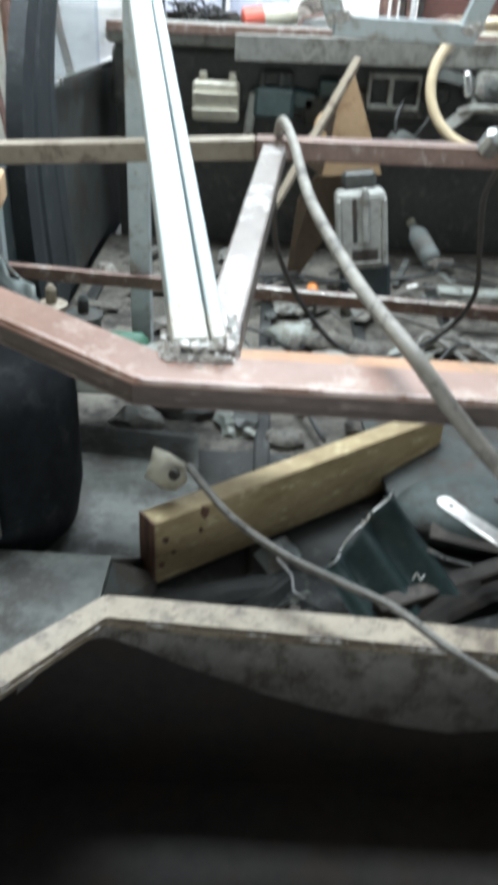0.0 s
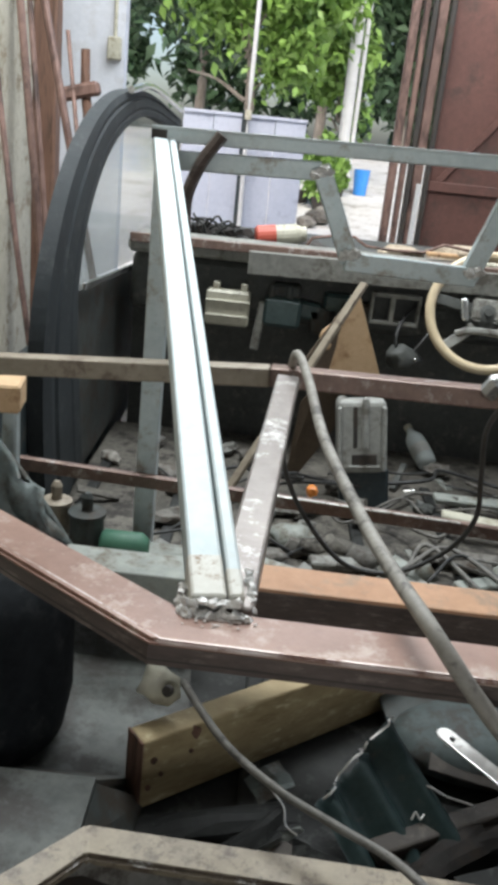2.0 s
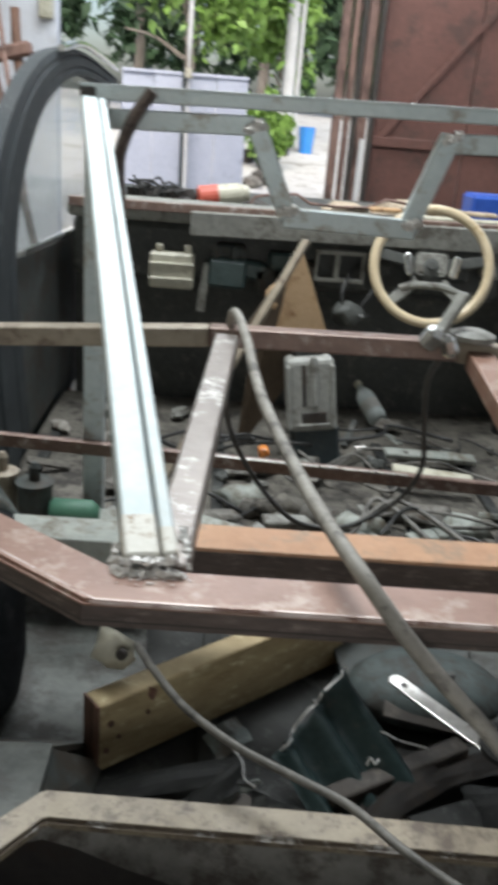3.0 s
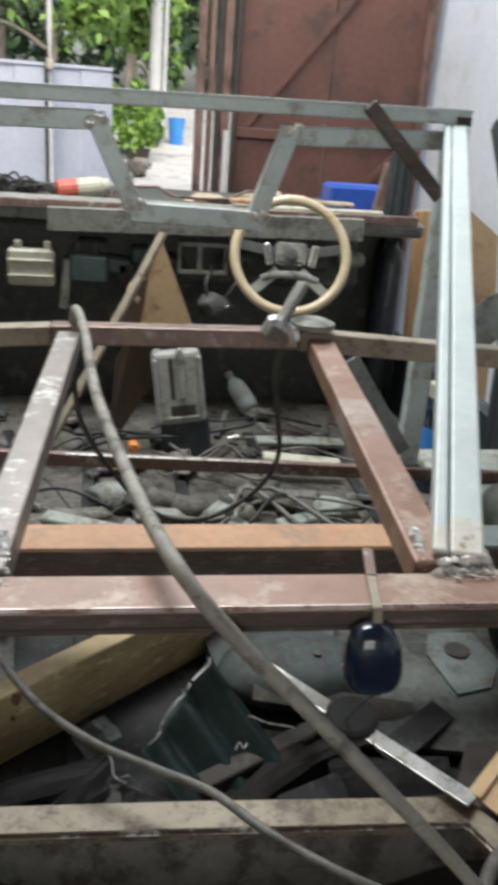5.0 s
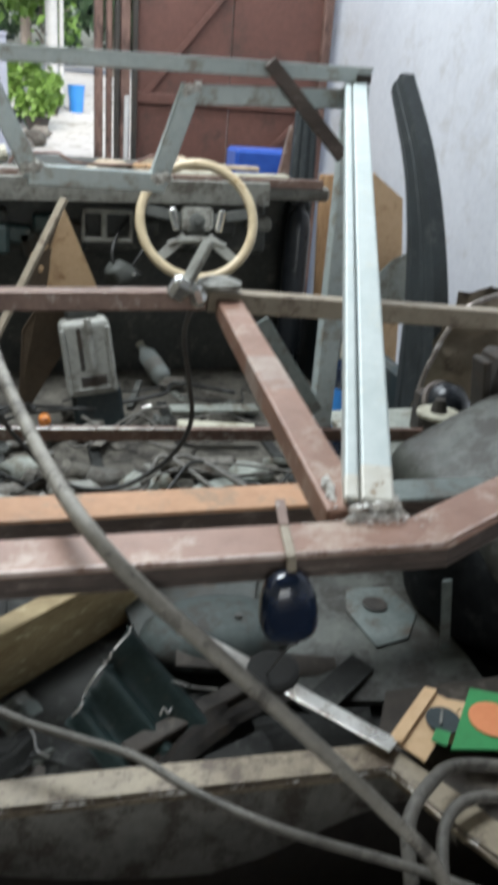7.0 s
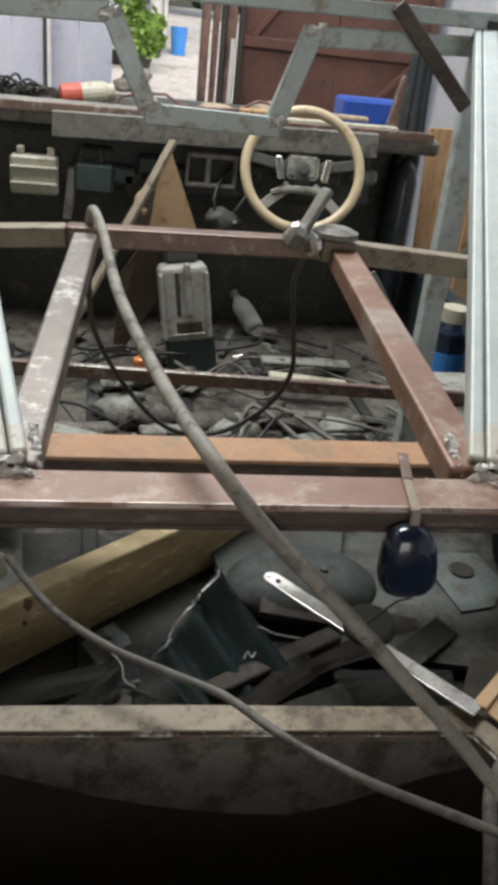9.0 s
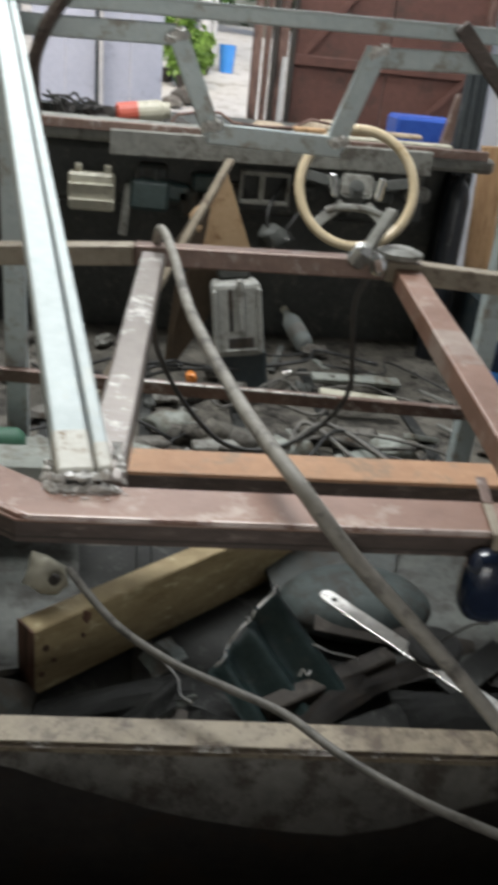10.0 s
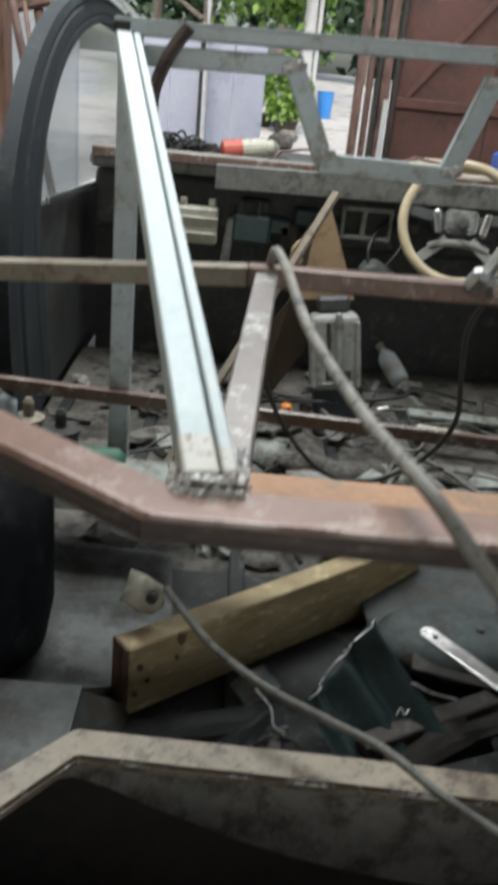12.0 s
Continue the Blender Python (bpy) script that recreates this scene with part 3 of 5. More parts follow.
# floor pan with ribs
# boot half of the pan uses the base that holds the shade
part("floor_pan", slab([(-0.56, 0.957, 0.41), (1.2, 0.957, 0.41), (1.2, 1.55, 0.403), (-0.56, 1.55, 0.403)], 0.02), BOOT, car, "greasy boot floor darkened as shade")
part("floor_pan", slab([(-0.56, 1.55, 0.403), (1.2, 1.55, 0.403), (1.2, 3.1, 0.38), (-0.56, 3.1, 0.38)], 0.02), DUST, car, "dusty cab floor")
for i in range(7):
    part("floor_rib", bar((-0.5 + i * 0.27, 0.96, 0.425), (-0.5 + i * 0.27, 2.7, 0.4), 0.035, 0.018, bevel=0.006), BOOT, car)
part("chassis_beam", bar((-0.3, 1.0, 0.27), (-0.3, 4.2, 0.27), 0.1, 0.22), BLACK, car)
part("chassis_beam", bar((0.95, 1.0, 0.27), (0.95, 4.2, 0.27), 0.1, 0.22), BLACK, car)
part("chassis_stand", box((0.2, 0.2, 0.17), Matrix.Translation((-0.3, 1.6, 0.085)), 0.01), BLACK, car)
part("chassis_stand", box((0.2, 0.2, 0.17), Matrix.Translation((0.95, 1.6, 0.085)), 0.01), BLACK, car)
part("chassis_stand", box((0.2, 0.2, 0.17), Matrix.Translation((-0.3, 3.6, 0.085)), 0.01), BLACK, car)
part("chassis_stand", box((0.2, 0.2, 0.17), Matrix.Translation((0.95, 3.6, 0.085)), 0.01), BLACK, car)

# rear sill with its bent ends, and the apron below it
RIM = [(-0.52, 0.5), (-0.30, 0.785), (-0.185, 0.912), (0.19, 0.894), (0.6, 0.868), (0.67, 0.74), (0.79, 0.5)]


def offset_line(line, d):
    out = []
    for i, p in enumerate(line):
        a = Vector(line[max(i - 1, 0)])
        b = Vector(line[min(i + 1, len(line) - 1)])
        n = (b - a).normalized()
        out.append((p[0] + n.y * d, p[1] - n.x * d))
    return out


def strip(line, d0, d1, z0, z1, thick, bm=None):
    """A folded strip along a line on the plan, from d0 to d1 across and z0 to z1 high."""
    bm = bm or bmesh.new()
    a, b = offset_line(line, d0), offset_line(line, d1)
    top = [[bm.verts.new((*p, z0)), bm.verts.new((*q, z1)), bm.verts.new((*q, z1 - thick)), bm.verts.new((*p, z0 - thick))] for p, q in zip(a, b)]
    for r, s in zip(top, top[1:]):
        for k in range(4):
            bm.faces.new((r[k], r[(k + 1) % 4], s[(k + 1) % 4], s[k]))
    bm.faces.new(top[0])
    bm.faces.new(top[-1])
    bmesh.ops.bevel(bm, geom=[e for e in bm.edges if len(e.link_faces) == 2], offset=0.004, segments=2, affect="EDGES")
    return bm


part("rear_sill", strip(RIM, -0.004, 0.046, 0.552, 0.546, 0.02), RIM_PAINT, car, "worn cream painted rear sill")
part("sill_lip", strip(RIM, 0.041, 0.049, 0.5495, 0.5455, 0.008), LIP, car, "scraped metal lip with painted glints")
ab = bmesh.new()
line = offset_line(RIM[1:6], 0.04)
pts = spline([(x, y, 0) for x, y in line], 6)
n_ = len(pts)
low = [float(np.interp(p.x, (-0.3, -0.17, -0.07, 0.08, 0.24, 0.33, 0.42, 0.57, 0.66), (0.53, 0.525, 0.475, 0.428, 0.402, 0.392, 0.412, 0.485, 0.53))) for p in pts]
fa = [ab.verts.new((p.x, p.y, 0.542)) for p in pts]
fb = [ab.verts.new((p.x, p.y - 0.02, z)) for p, z in zip(pts, low)]
ba_ = [ab.verts.new((p.x, p.y + 0.015, 0.542)) for p in pts]
bb = [ab.verts.new((p.x, p.y + 0.015, z)) for p, z in zip(pts, low)]
for i in range(n_ - 1):
    ab.faces.new((fa[i], fa[i + 1], fb[i + 1], fb[i]))
    ab.faces.new((ba_[i], bb[i], bb[i + 1], ba_[i + 1]))
    ab.faces.new((fb[i], fb[i + 1], bb[i + 1], bb[i]))
part("rear_apron", ab, APRON, car, "dusty grey rear apron with a curved lower edge", smooth=True)
# decks beside the sill; black boxing added below to keep it dark
part("side_deck", slab([(-0.62, 0.33, 0.53), (-0.55, 0.475, 0.53), (-0.32, 0.782, 0.53), (-0.195, 0.915, 0.53), (-0.195, 1.02, 0.53), (-0.62, 1.02, 0.53)], 0.012), ARCH, car)
part("side_deck", slab([(0.585, 0.87, 0.525), (0.67, 0.735, 0.525), (0.8, 0.5, 0.525), (0.9, 0.3, 0.525), (1.2, 0.3, 0.525), (1.2, 1.0, 0.525), (0.66, 1.0, 0.525)], 0.012), GRIME, car)
# black walls added so that the space under the sill reads dark
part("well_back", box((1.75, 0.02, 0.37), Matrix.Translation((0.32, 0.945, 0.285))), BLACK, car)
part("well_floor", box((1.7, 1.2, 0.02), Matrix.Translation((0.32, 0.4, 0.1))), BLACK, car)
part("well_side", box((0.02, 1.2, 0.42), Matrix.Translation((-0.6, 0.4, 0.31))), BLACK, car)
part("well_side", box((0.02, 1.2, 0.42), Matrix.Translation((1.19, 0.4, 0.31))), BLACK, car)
# unseen wall behind the eye, blocks light from the rear lamp
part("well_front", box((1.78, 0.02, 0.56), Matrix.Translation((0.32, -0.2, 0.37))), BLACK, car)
part("deck_slope", slab([(-0.62, 1.02, 0.524), (-0.197, 1.02, 0.524), (-0.15, 1.13, 0.44), (-0.62, 1.13, 0.44)], 0.01), BODY_DIM, car)
part("deck_slope", slab([(-0.197, 0.9, 0.524), (-0.15, 0.93, 0.43), (-0.13, 1.1, 0.43), (-0.197, 1.02, 0.524)], 0.008), BODY_DIM, car)
# raised floor sheets beside the boot well
part("floor_sheet", slab([(-0.55, 1.03, 0.45), (-0.17, 1.03, 0.435), (-0.08, 1.3, 0.435), (-0.1, 1.56, 0.44), (-0.55, 1.56, 0.46)], 0.012), ARCH, car, "mottled grey-green inner panel")
part("floor_sheet", slab([(0.47, 1.12, 0.437), (0.9, 1.02, 0.45), (0.92, 1.5, 0.46), (0.5, 1.5, 0.44)], 0.012), ARCH, car)
part("floor_sheet", slab([(0.3, 1.32, 0.44), (0.52, 1.3, 0.45), (0.6, 1.56, 0.5), (0.25, 1.56, 0.5)], 0.01), BODY_DIM, car)
part("floor_patch", slab([(0.752, 1.395, 0.464), (0.848, 1.39, 0.464), (0.865, 1.29, 0.463), (0.814, 1.217, 0.46), (0.742, 1.205, 0.458), (0.726, 1.326, 0.46)], 0.004), BODY, car, "paler bare patch with a hole")
part("drain_hole", lathe([(0.0005, 0), (0.022, 0), (0.026, 0.003), (0.02, 0.0045), (0.0005, 0.0025)], Matrix.Translation((0.79, 1.33, 0.4655)), 20), BLACK, car)
# wheel arches
part("wheel_arch", box((0.34, 0.46, 0.42), Matrix.Translation((1.1, 1.34, 0.6)) @ pose(0, 0, 0, 8, -24, 6), 0.06, None, 4), ARCH, car, smooth=True)
part("arch_strip", bar((-0.375, 1.02, 0.56), (-0.375, 1.02, 0.75), 0.018, 0.008, up=(0, 1, 0)), BODY, car)
part("arch_strip", bar((0.815, 1.09, 0.53), (0.8, 1.1, 0.67), 0.018, 0.008, up=(0, 1, 0)), BODY, car)
def drum(x, y, z0, z1, r):
    return lathe([(r * 0.4, z0), (r * 0.75, z0 + 0.01), (r * 0.93, z0 + 0.05), (r, z0 + 0.12), (r, z1 - 0.06), (r * 0.93, z1 - 0.015), (r * 0.6, z1)], Matrix.Translation((x, y, 0)), 40)


# drums coloured as shade; the right one is added for a dark void
part("wheel_house", drum(-0.45, 1.2, 0.43, 0.8, 0.172), SHADE_BLACK, car, "rounded wheel house darkened as shade", smooth=True)
part("wheel_house", drum(1.1, 1.3, 0.43, 0.69, 0.255), SHADE_BLACK, car, "black drum added for the dark void", smooth=True)
# body sides, doors
for sx, xx in ((-1, -0.6), (1, 1.25)):
    part("side_panel", box((0.05, 2.7, 0.6 if sx < 0 else 0.34), Matrix.Translation((xx, 3.0, 0.62 if sx < 0 else 0.49)), 0.015), BODY_DARK, car)
    part("rear_quarter", box((0.05, 1.75, 0.5), Matrix.Translation((xx, 0.78, 0.3 + 0.25)), 0.015), BODY_DARK, car)

# left window frame: a broad rear pillar that sweeps up and forward into the roof rail
PIL = [(-0.55, y, z) for y, z in ((2.2, 0.45), (2.13, 0.75), (2.11, 0.95), (2.16, 1.12), (2.31, 1.3), (2.59, 1.45), (2.97, 1.53), (3.45, 1.55), (4.3, 1.5))]


def ribbon(line, widths, thick, axis=(1, 0, 0), bm=None, steps=6):
    """A curved band of varying width that lies in the plane across axis."""
    bm = bm or bmesh.new()
    p = spline(line, steps)
    w = [np.interp(i / (len(p) - 1), np.linspace(0, 1, len(widths)), widths) for i in range(len(p))]
    ax = Vector(axis)
    rings = []
    for i, c in enumerate(p):
        d = (p[min(i + 1, len(p) - 1)] - p[max(i - 1, 0)]).normalized()
        s = d.cross(ax).normalized()
        prof = ((-0.5, -0.5), (-0.47, 0.3), (-0.3, 0.45), (-0.26, 0.36), (-0.2, 0.36), (-0.16, 0.5), (0.12, 0.5), (0.16, 0.4), (0.24, 0.4), (0.28, 0.45), (0.48, 0.4), (0.5, -0.5))
        rings.append([bm.verts.new(c + s * (w[i] * u) + ax * (thick * v)) for u, v in prof])
    for a, b in zip(rings, rings[1:]):
        for k in range(len(a)):
            bm.faces.new((a[k], a[(k + 1) % len(a)], b[(k + 1) % len(a)], b[k]))
    bm.faces.new(rings[0])
    bm.faces.new(rings[-1])
    return bm


part("window_pillar", ribbon(PIL, [0.4, 0.38, 0.34, 0.27, 0.2, 0.14, 0.1, 0.08, 0.07], 0.045), RUBBER, car, "black rubber-covered curved window pillar")
part("roof_trim", sweep([(-0.52, 2.85, 1.575), (-0.52, 3.3, 1.61), (-0.52, 4.2, 1.57)], 0.012, 8), CHROME, car, "bright trim along the roof rail")
qg = part("quarter_glass", slab([(-0.56, 2.32, 1.03), (-0.56, 2.45, 1.28), (-0.56, 2.75, 1.42), (-0.56, 3.1, 1.49), (-0.56, 4.1, 1.48), (-0.56, 4.1, 0.95)], 0.005), WINDOW_GLASS, car, "dusty greenish window glass")
part("window_sill", bar((-0.53, 2.33, 1.035), (-0.53, 4.1, 0.93), 0.012, 0.02), CHROME, qg, "bright window sill strip")
part("door_trim", slab([(-0.565, 2.3, 1.02), (-0.565, 4.1, 0.915), (-0.565, 4.1, 0.45), (-0.565, 2.25, 0.45)], 0.03), BODY_DIM, car, "grey-green door trim panel")
# right pillar, cut off at the top
part("cut_pillar", ribbon([(1.2, 2.05, 0.45), (1.2, 2.06, 0.75), (1.2, 2.12, 1.0), (1.2, 2.24, 1.25), (1.2, 2.43, 1.47)], [0.2, 0.23, 0.18, 0.125, 0.085], 0.045, (-1, 0, 0)), RUBBER, car, "black curved door pillar cut off at the top")

# cab floor: dashboard, cowl, console
part("cowl", box((1.7, 0.3, 0.05), Matrix.Translation((0.34, 3.02, 1.1)), 0.012), DASH_PALE, car)
part("cowl_edge", bar((-0.5, 2.86, 1.125), (1.15, 2.86, 1.135), 0.03, 0.03), PRIMER_DK, car)
part("cowl_brace", bar((-0.1, 2.83, 1.085), (0.95, 2.83, 1.1), 0.03, 0.075), DASH_PALE, car)
part("firewall", box((1.72, 0.03, 0.72), Matrix.Translation((0.34, 3.12, 0.74)), 0.0), DASH, car)
dash = part("dashboard", box((1.5, 0.14, 0.2), Matrix.Translation((0.24, 3.02, 0.96)) @ pose(0, 0, 0, -12, 0, 0), 0.03, None, 3), DASH, car)
vb = bmesh.new()
for (x0, x1) in ((0.33, 0.395), (0.401, 0.488)):
    for za, zb in ((0.922, 0.936), (1.014, 1.03)):
        box((x1 - x0, 0.03, zb - za), Matrix.Translation(((x0 + x1) / 2, 2.86, (za + zb) / 2)), 0.003, vb)
    for xa in (x0, x1):
        box((0.011, 0.03, 0.108), Matrix.Translation((xa, 2.86, 0.976)), 0.003, vb)
part("heater_box", box((0.13, 0.06, 0.1), Matrix.Translation((0.03, 2.87, 0.925)) @ pose(0, 0, 0, 0, 2, 0), 0.012), GREEN_SHEET, dash, "dark teal heater box")
for px in (-0.01, 0.05):
    part("heater_peg", lathe([(0.012, 0), (0.01, 0.03), (0.006, 0.04)], Matrix.Translation((px, 2.86, 0.975)), 10), BODY_DIM, dash)
part("air_vent", vb, DASH_PALE, dash, "grey double air vent frame")
for i in range(6):
    part("heater_part", box((0.07 + 0.03 * (i % 3), 0.09, 0.06 + 0.03 * (i % 2)), Matrix.Translation((-0.02 + 0.06 * i, 2.93, 0.9 + 0.035 * ((i * 2) % 3))) @ pose(0, 0, 0, 0, 7 * (i % 3) - 7, 0), 0.01), BODY_DIM if i % 2 else GREEN_SHEET, dash)
for i in range(4):
    part("instrument_part", box((0.09, 0.06, 0.05), Matrix.Translation((0.55 + 0.13 * i, 2.9, 0.97 + 0.02 * (i % 2))), 0.012), DASH_PALE if i % 2 else DASH, dash)

fb_ = thing("fuse_box", (-0.16, 2.88, 0.86), "yellowed white fuse box with lugs on the dashboard", "fuse box")
fbb = part("body", box((0.15, 0.06, 0.12), Matrix.Translation((-0.157, 2.88, 0.92)), 0.008), OFFWHITE, fb_)
part("lug", box((0.025, 0.03, 0.03), Matrix.Translation((-0.2, 2.88, 0.99)), 0.004), OFFWHITE, fbb)
part("lug", box((0.025, 0.03, 0.03), Matrix.Translation((-0.105, 2.88, 0.99)), 0.004), OFFWHITE, fbb)
part("rib", box((0.15, 0.01, 0.008), Matrix.Translation((-0.157, 2.846, 0.945)), 0.002), OFFWHITE, fbb)
part("rib", box((0.15, 0.01, 0.008), Matrix.Translation((-0.157, 2.846, 0.895)), 0.002), OFFWHITE, fbb)
part("bracket", box((0.03, 0.02, 0.17), Matrix.Translation((-0.045, 2.86, 0.87)) @ pose(0, 0, 0, 0, 6, 0), 0.006), DASH_PALE, fb_)

con = thing("centre_console", (0.31, 2.5, 0.4), "dusty grey centre console with an empty slot", "console")
CM = Matrix.Translation((0.31, 2.5, 0.64)) @ pose(0, 0, 0, -8, -7, 0)
part("body", box((0.15, 0.12, 0.23), CM, 0.02, None, 3), CONSOLE, con)
part("base", box((0.15, 0.11, 0.14), CM @ Matrix.Translation((0.01, 0.01, -0.17)), 0.01), BODY_DARK, con, "dark base of the console")
part("slot", box((0.078, 0.012, 0.034), CM @ Matrix.Translation((0.008, -0.0565, -0.07)), 0.003), BLACK, con)
part("slot_rim", box((0.094, 0.01, 0.007), CM @ Matrix.Translation((0.008, -0.0605, -0.092)), 0.002), CONSOLE, con)
part("groove", box((0.014, 0.012, 0.13), CM @ Matrix.Translation((-0.02, -0.0565, 0.03)), 0.003), BLACK, con)
part("lever", box((0.02, 0.02, 0.16), CM @ Matrix.Translation((0.01, -0.072, 0.045)), 0.006), CONSOLE, con)
for sx in (-1, 1):
    part("side_lip", box((0.014, 0.02, 0.2), CM @ Matrix.Translation((sx * 0.068, -0.064, -0.005)), 0.005), CONSOLE, con)
part("top_tray", box((0.1, 0.06, 0.05), CM @ Matrix.Translation((0, 0.02, 0.14)), 0.01), DASH, con)

# steering wheel
SW = Matrix.Translation((0.66, 2.62, 1.035)) @ pose(0, 0, 0, 68, 0, -6)
sw = thing("steering_wheel", (0.66, 2.62, 1.035), "cream three-spoke steering wheel without its centre cap", "steering wheel")
rb = bmesh.new()
R0, r0 = 0.177, 0.0155
rings = []
for i in range(64):
    a = 2 * math.pi * i / 64
    c = Vector((R0 * math.cos(a), R0 * math.sin(a), 0))
    rings.append([rb.verts.new(SW @ (c + Vector((math.cos(a), math.sin(a), 0)) * (r0 * math.cos(b)) + Vector((0, 0, r0 * math.sin(b))))) for b in [2 * math.pi * k / 12 for k in range(12)]])
for i in range(64):
    a, b = rings[i], rings[(i + 1) % 64]
    for k in range(12):
        rb.faces.new((a[k], a[(k + 1) % 12], b[(k + 1) % 12], b[k]))
part("rim", rb, CREAM, sw, smooth=True)
hub = part("hub", lathe([(0.04, -0.05), (0.045, -0.01), (0.03, 0.0), (0.012, 0.004), (0.012, 0.012)], SW, 20), DASH, sw)
part("hub_plate", box((0.1, 0.075, 0.012), SW @ Matrix.Translation((0, 0.01, -0.005)), 0.01), DASH_PALE, hub)
for ax, ay, cx, cy in ((-0.17, 0.03, -0.05, 0.01), (0.17, 0.03, 0.05, 0.01), (-0.12, -0.12, -0.035, -0.045), (0.12, -0.12, 0.035, -0.045)):
    part("spoke", bar(SW @ Vector((cx, cy, -0.012)), SW @ Vector((ax, ay, -0.002)), 0.032, 0.008, up=SW.to_3x3() @ Vector((0, 0, 1))), DASH if ay > 0 else DASH_PALE, sw)
for sx in (-1, 1):
    part("horn_contact", box((0.022, 0.07, 0.014), SW @ Matrix.Translation((sx * 0.072, 0.0, 0.008)) @ pose(0, 0, 0, 0, 0, sx * -12), 0.005), CHROME, hub, "bright horn contact")
part("lower_arc", sweep([SW @ Vector(p) for p in ((-0.09, -0.075, -0.01), (-0.04, -0.06, -0.008), (0.04, -0.06, -0.008), (0.09, -0.075, -0.01))], 0.012, 8), DASH_PALE, sw)
part("column", lathe([(0.03, -0.3), (0.04, -0.05)], SW, 16), DASH, sw)

# ---- the welded tube frame ----
cage = thing("welded_tube_frame", (0.27, 0.57, 1.07), "welded frame of galvanised and red-primed steel tubes in the car", "tube frame")
# rear rail, bent forward at both ends
ZB = 1.08
RAIL = [(-0.5, 0.9, ZB), (-0.066, 0.574, ZB), (0.425, 0.563, ZB), (0.76, 0.745, ZB)]
rail = part("rear_rail", bent_bar([(x, y, z + 0.003) for x, y, z in RAIL], 0.052, 0.024), PRIMER, cage, "red-primed rear rail with bent ends")
# dark skin on the rail puts the shade of its front into colour
part("rail_face", bent_bar([(x, y, z + 0.0018) for x, y, z in RAIL], 0.0534, 0.0172, 0), RAIL_FACE, rail, "scuffed rail face darkened as shade")
part("rail_edge", bent_bar([(x, y - 0.0235, z + 0.0125) for x, y, z in RAIL], 0.0052, 0.0052, 0.0015), RAIL_EDGE, rail, "rubbed bright edge")
part("rail_groove", bent_bar([(x, y, z - 0.002) for x, y, z in RAIL], 0.054, 0.0013, 0), BLACK, rail)
part("support_leg", bar((0.75, 0.75, 0.53), (0.75, 0.75, 1.064), 0.04, 0.04, (0, 1, 0)), PRIMER_DK, cage)
part("support_leg", bar((-0.49, 0.89, 0.53), (-0.49, 0.89, 1.064), 0.04, 0.04, (0, 1, 0)), PRIMER_DK, cage)
# middle rail
part("middle_rail", bar((0.0, 1.275, 1.117), (0.38, 1.255, 1.125), 0.035, 0.03), PRIMER_DK, cage, "dark worn middle rail")
part("middle_rail_end", bar((0.0, 1.275, 1.116), (-0.6, 1.31, 1.068), 0.035, 0.03), TAN, cage, "tan painted end of the middle rail")
part("middle_rail_end", bar((0.38, 1.255, 1.124), (1.25, 1.27, 1.068), 0.035, 0.032), TAN, cage, "tan painted end of the middle rail")
part("rail_post", bar((-0.58, 1.31, 0.94), (-0.58, 1.31, 1.06), 0.04, 0.04, (0, 1, 0)), PRIMER_DK, cage)
part("rail_post", bar((1.22, 1.27, 0.94), (1.22, 1.27, 1.05), 0.04, 0.04, (0, 1, 0)), PRIMER_DK, cage)
# struts from the rear rail to the middle rail
part("strut", bar((-0.016, 0.6, 1.085), (0.0275, 1.25, 1.112), 0.034, 0.03), STRUT, cage, "half-stripped bare steel strut")
part("strut", bar((0.366, 0.6, 1.085), (0.413, 1.235, 1.115), 0.04, 0.03), PRIMER, cage, "red-primed strut")
part("bare_band", bar((0.3862, 0.873, 1.0979), (0.3945, 0.985, 1.1032), 0.0406, 0.0306), PRIMER_PALE, cage, "rubbed pale band on the strut")
# long stays: two lipped channels side by side
LB, LT = Vector((-0.03, 0.6, 1.095)), Vector((-0.262, 1.79, 1.44))
RB, RT = Vector((0.386, 0.6, 1.095)), Vector((0.806, 1.79, 1.45))
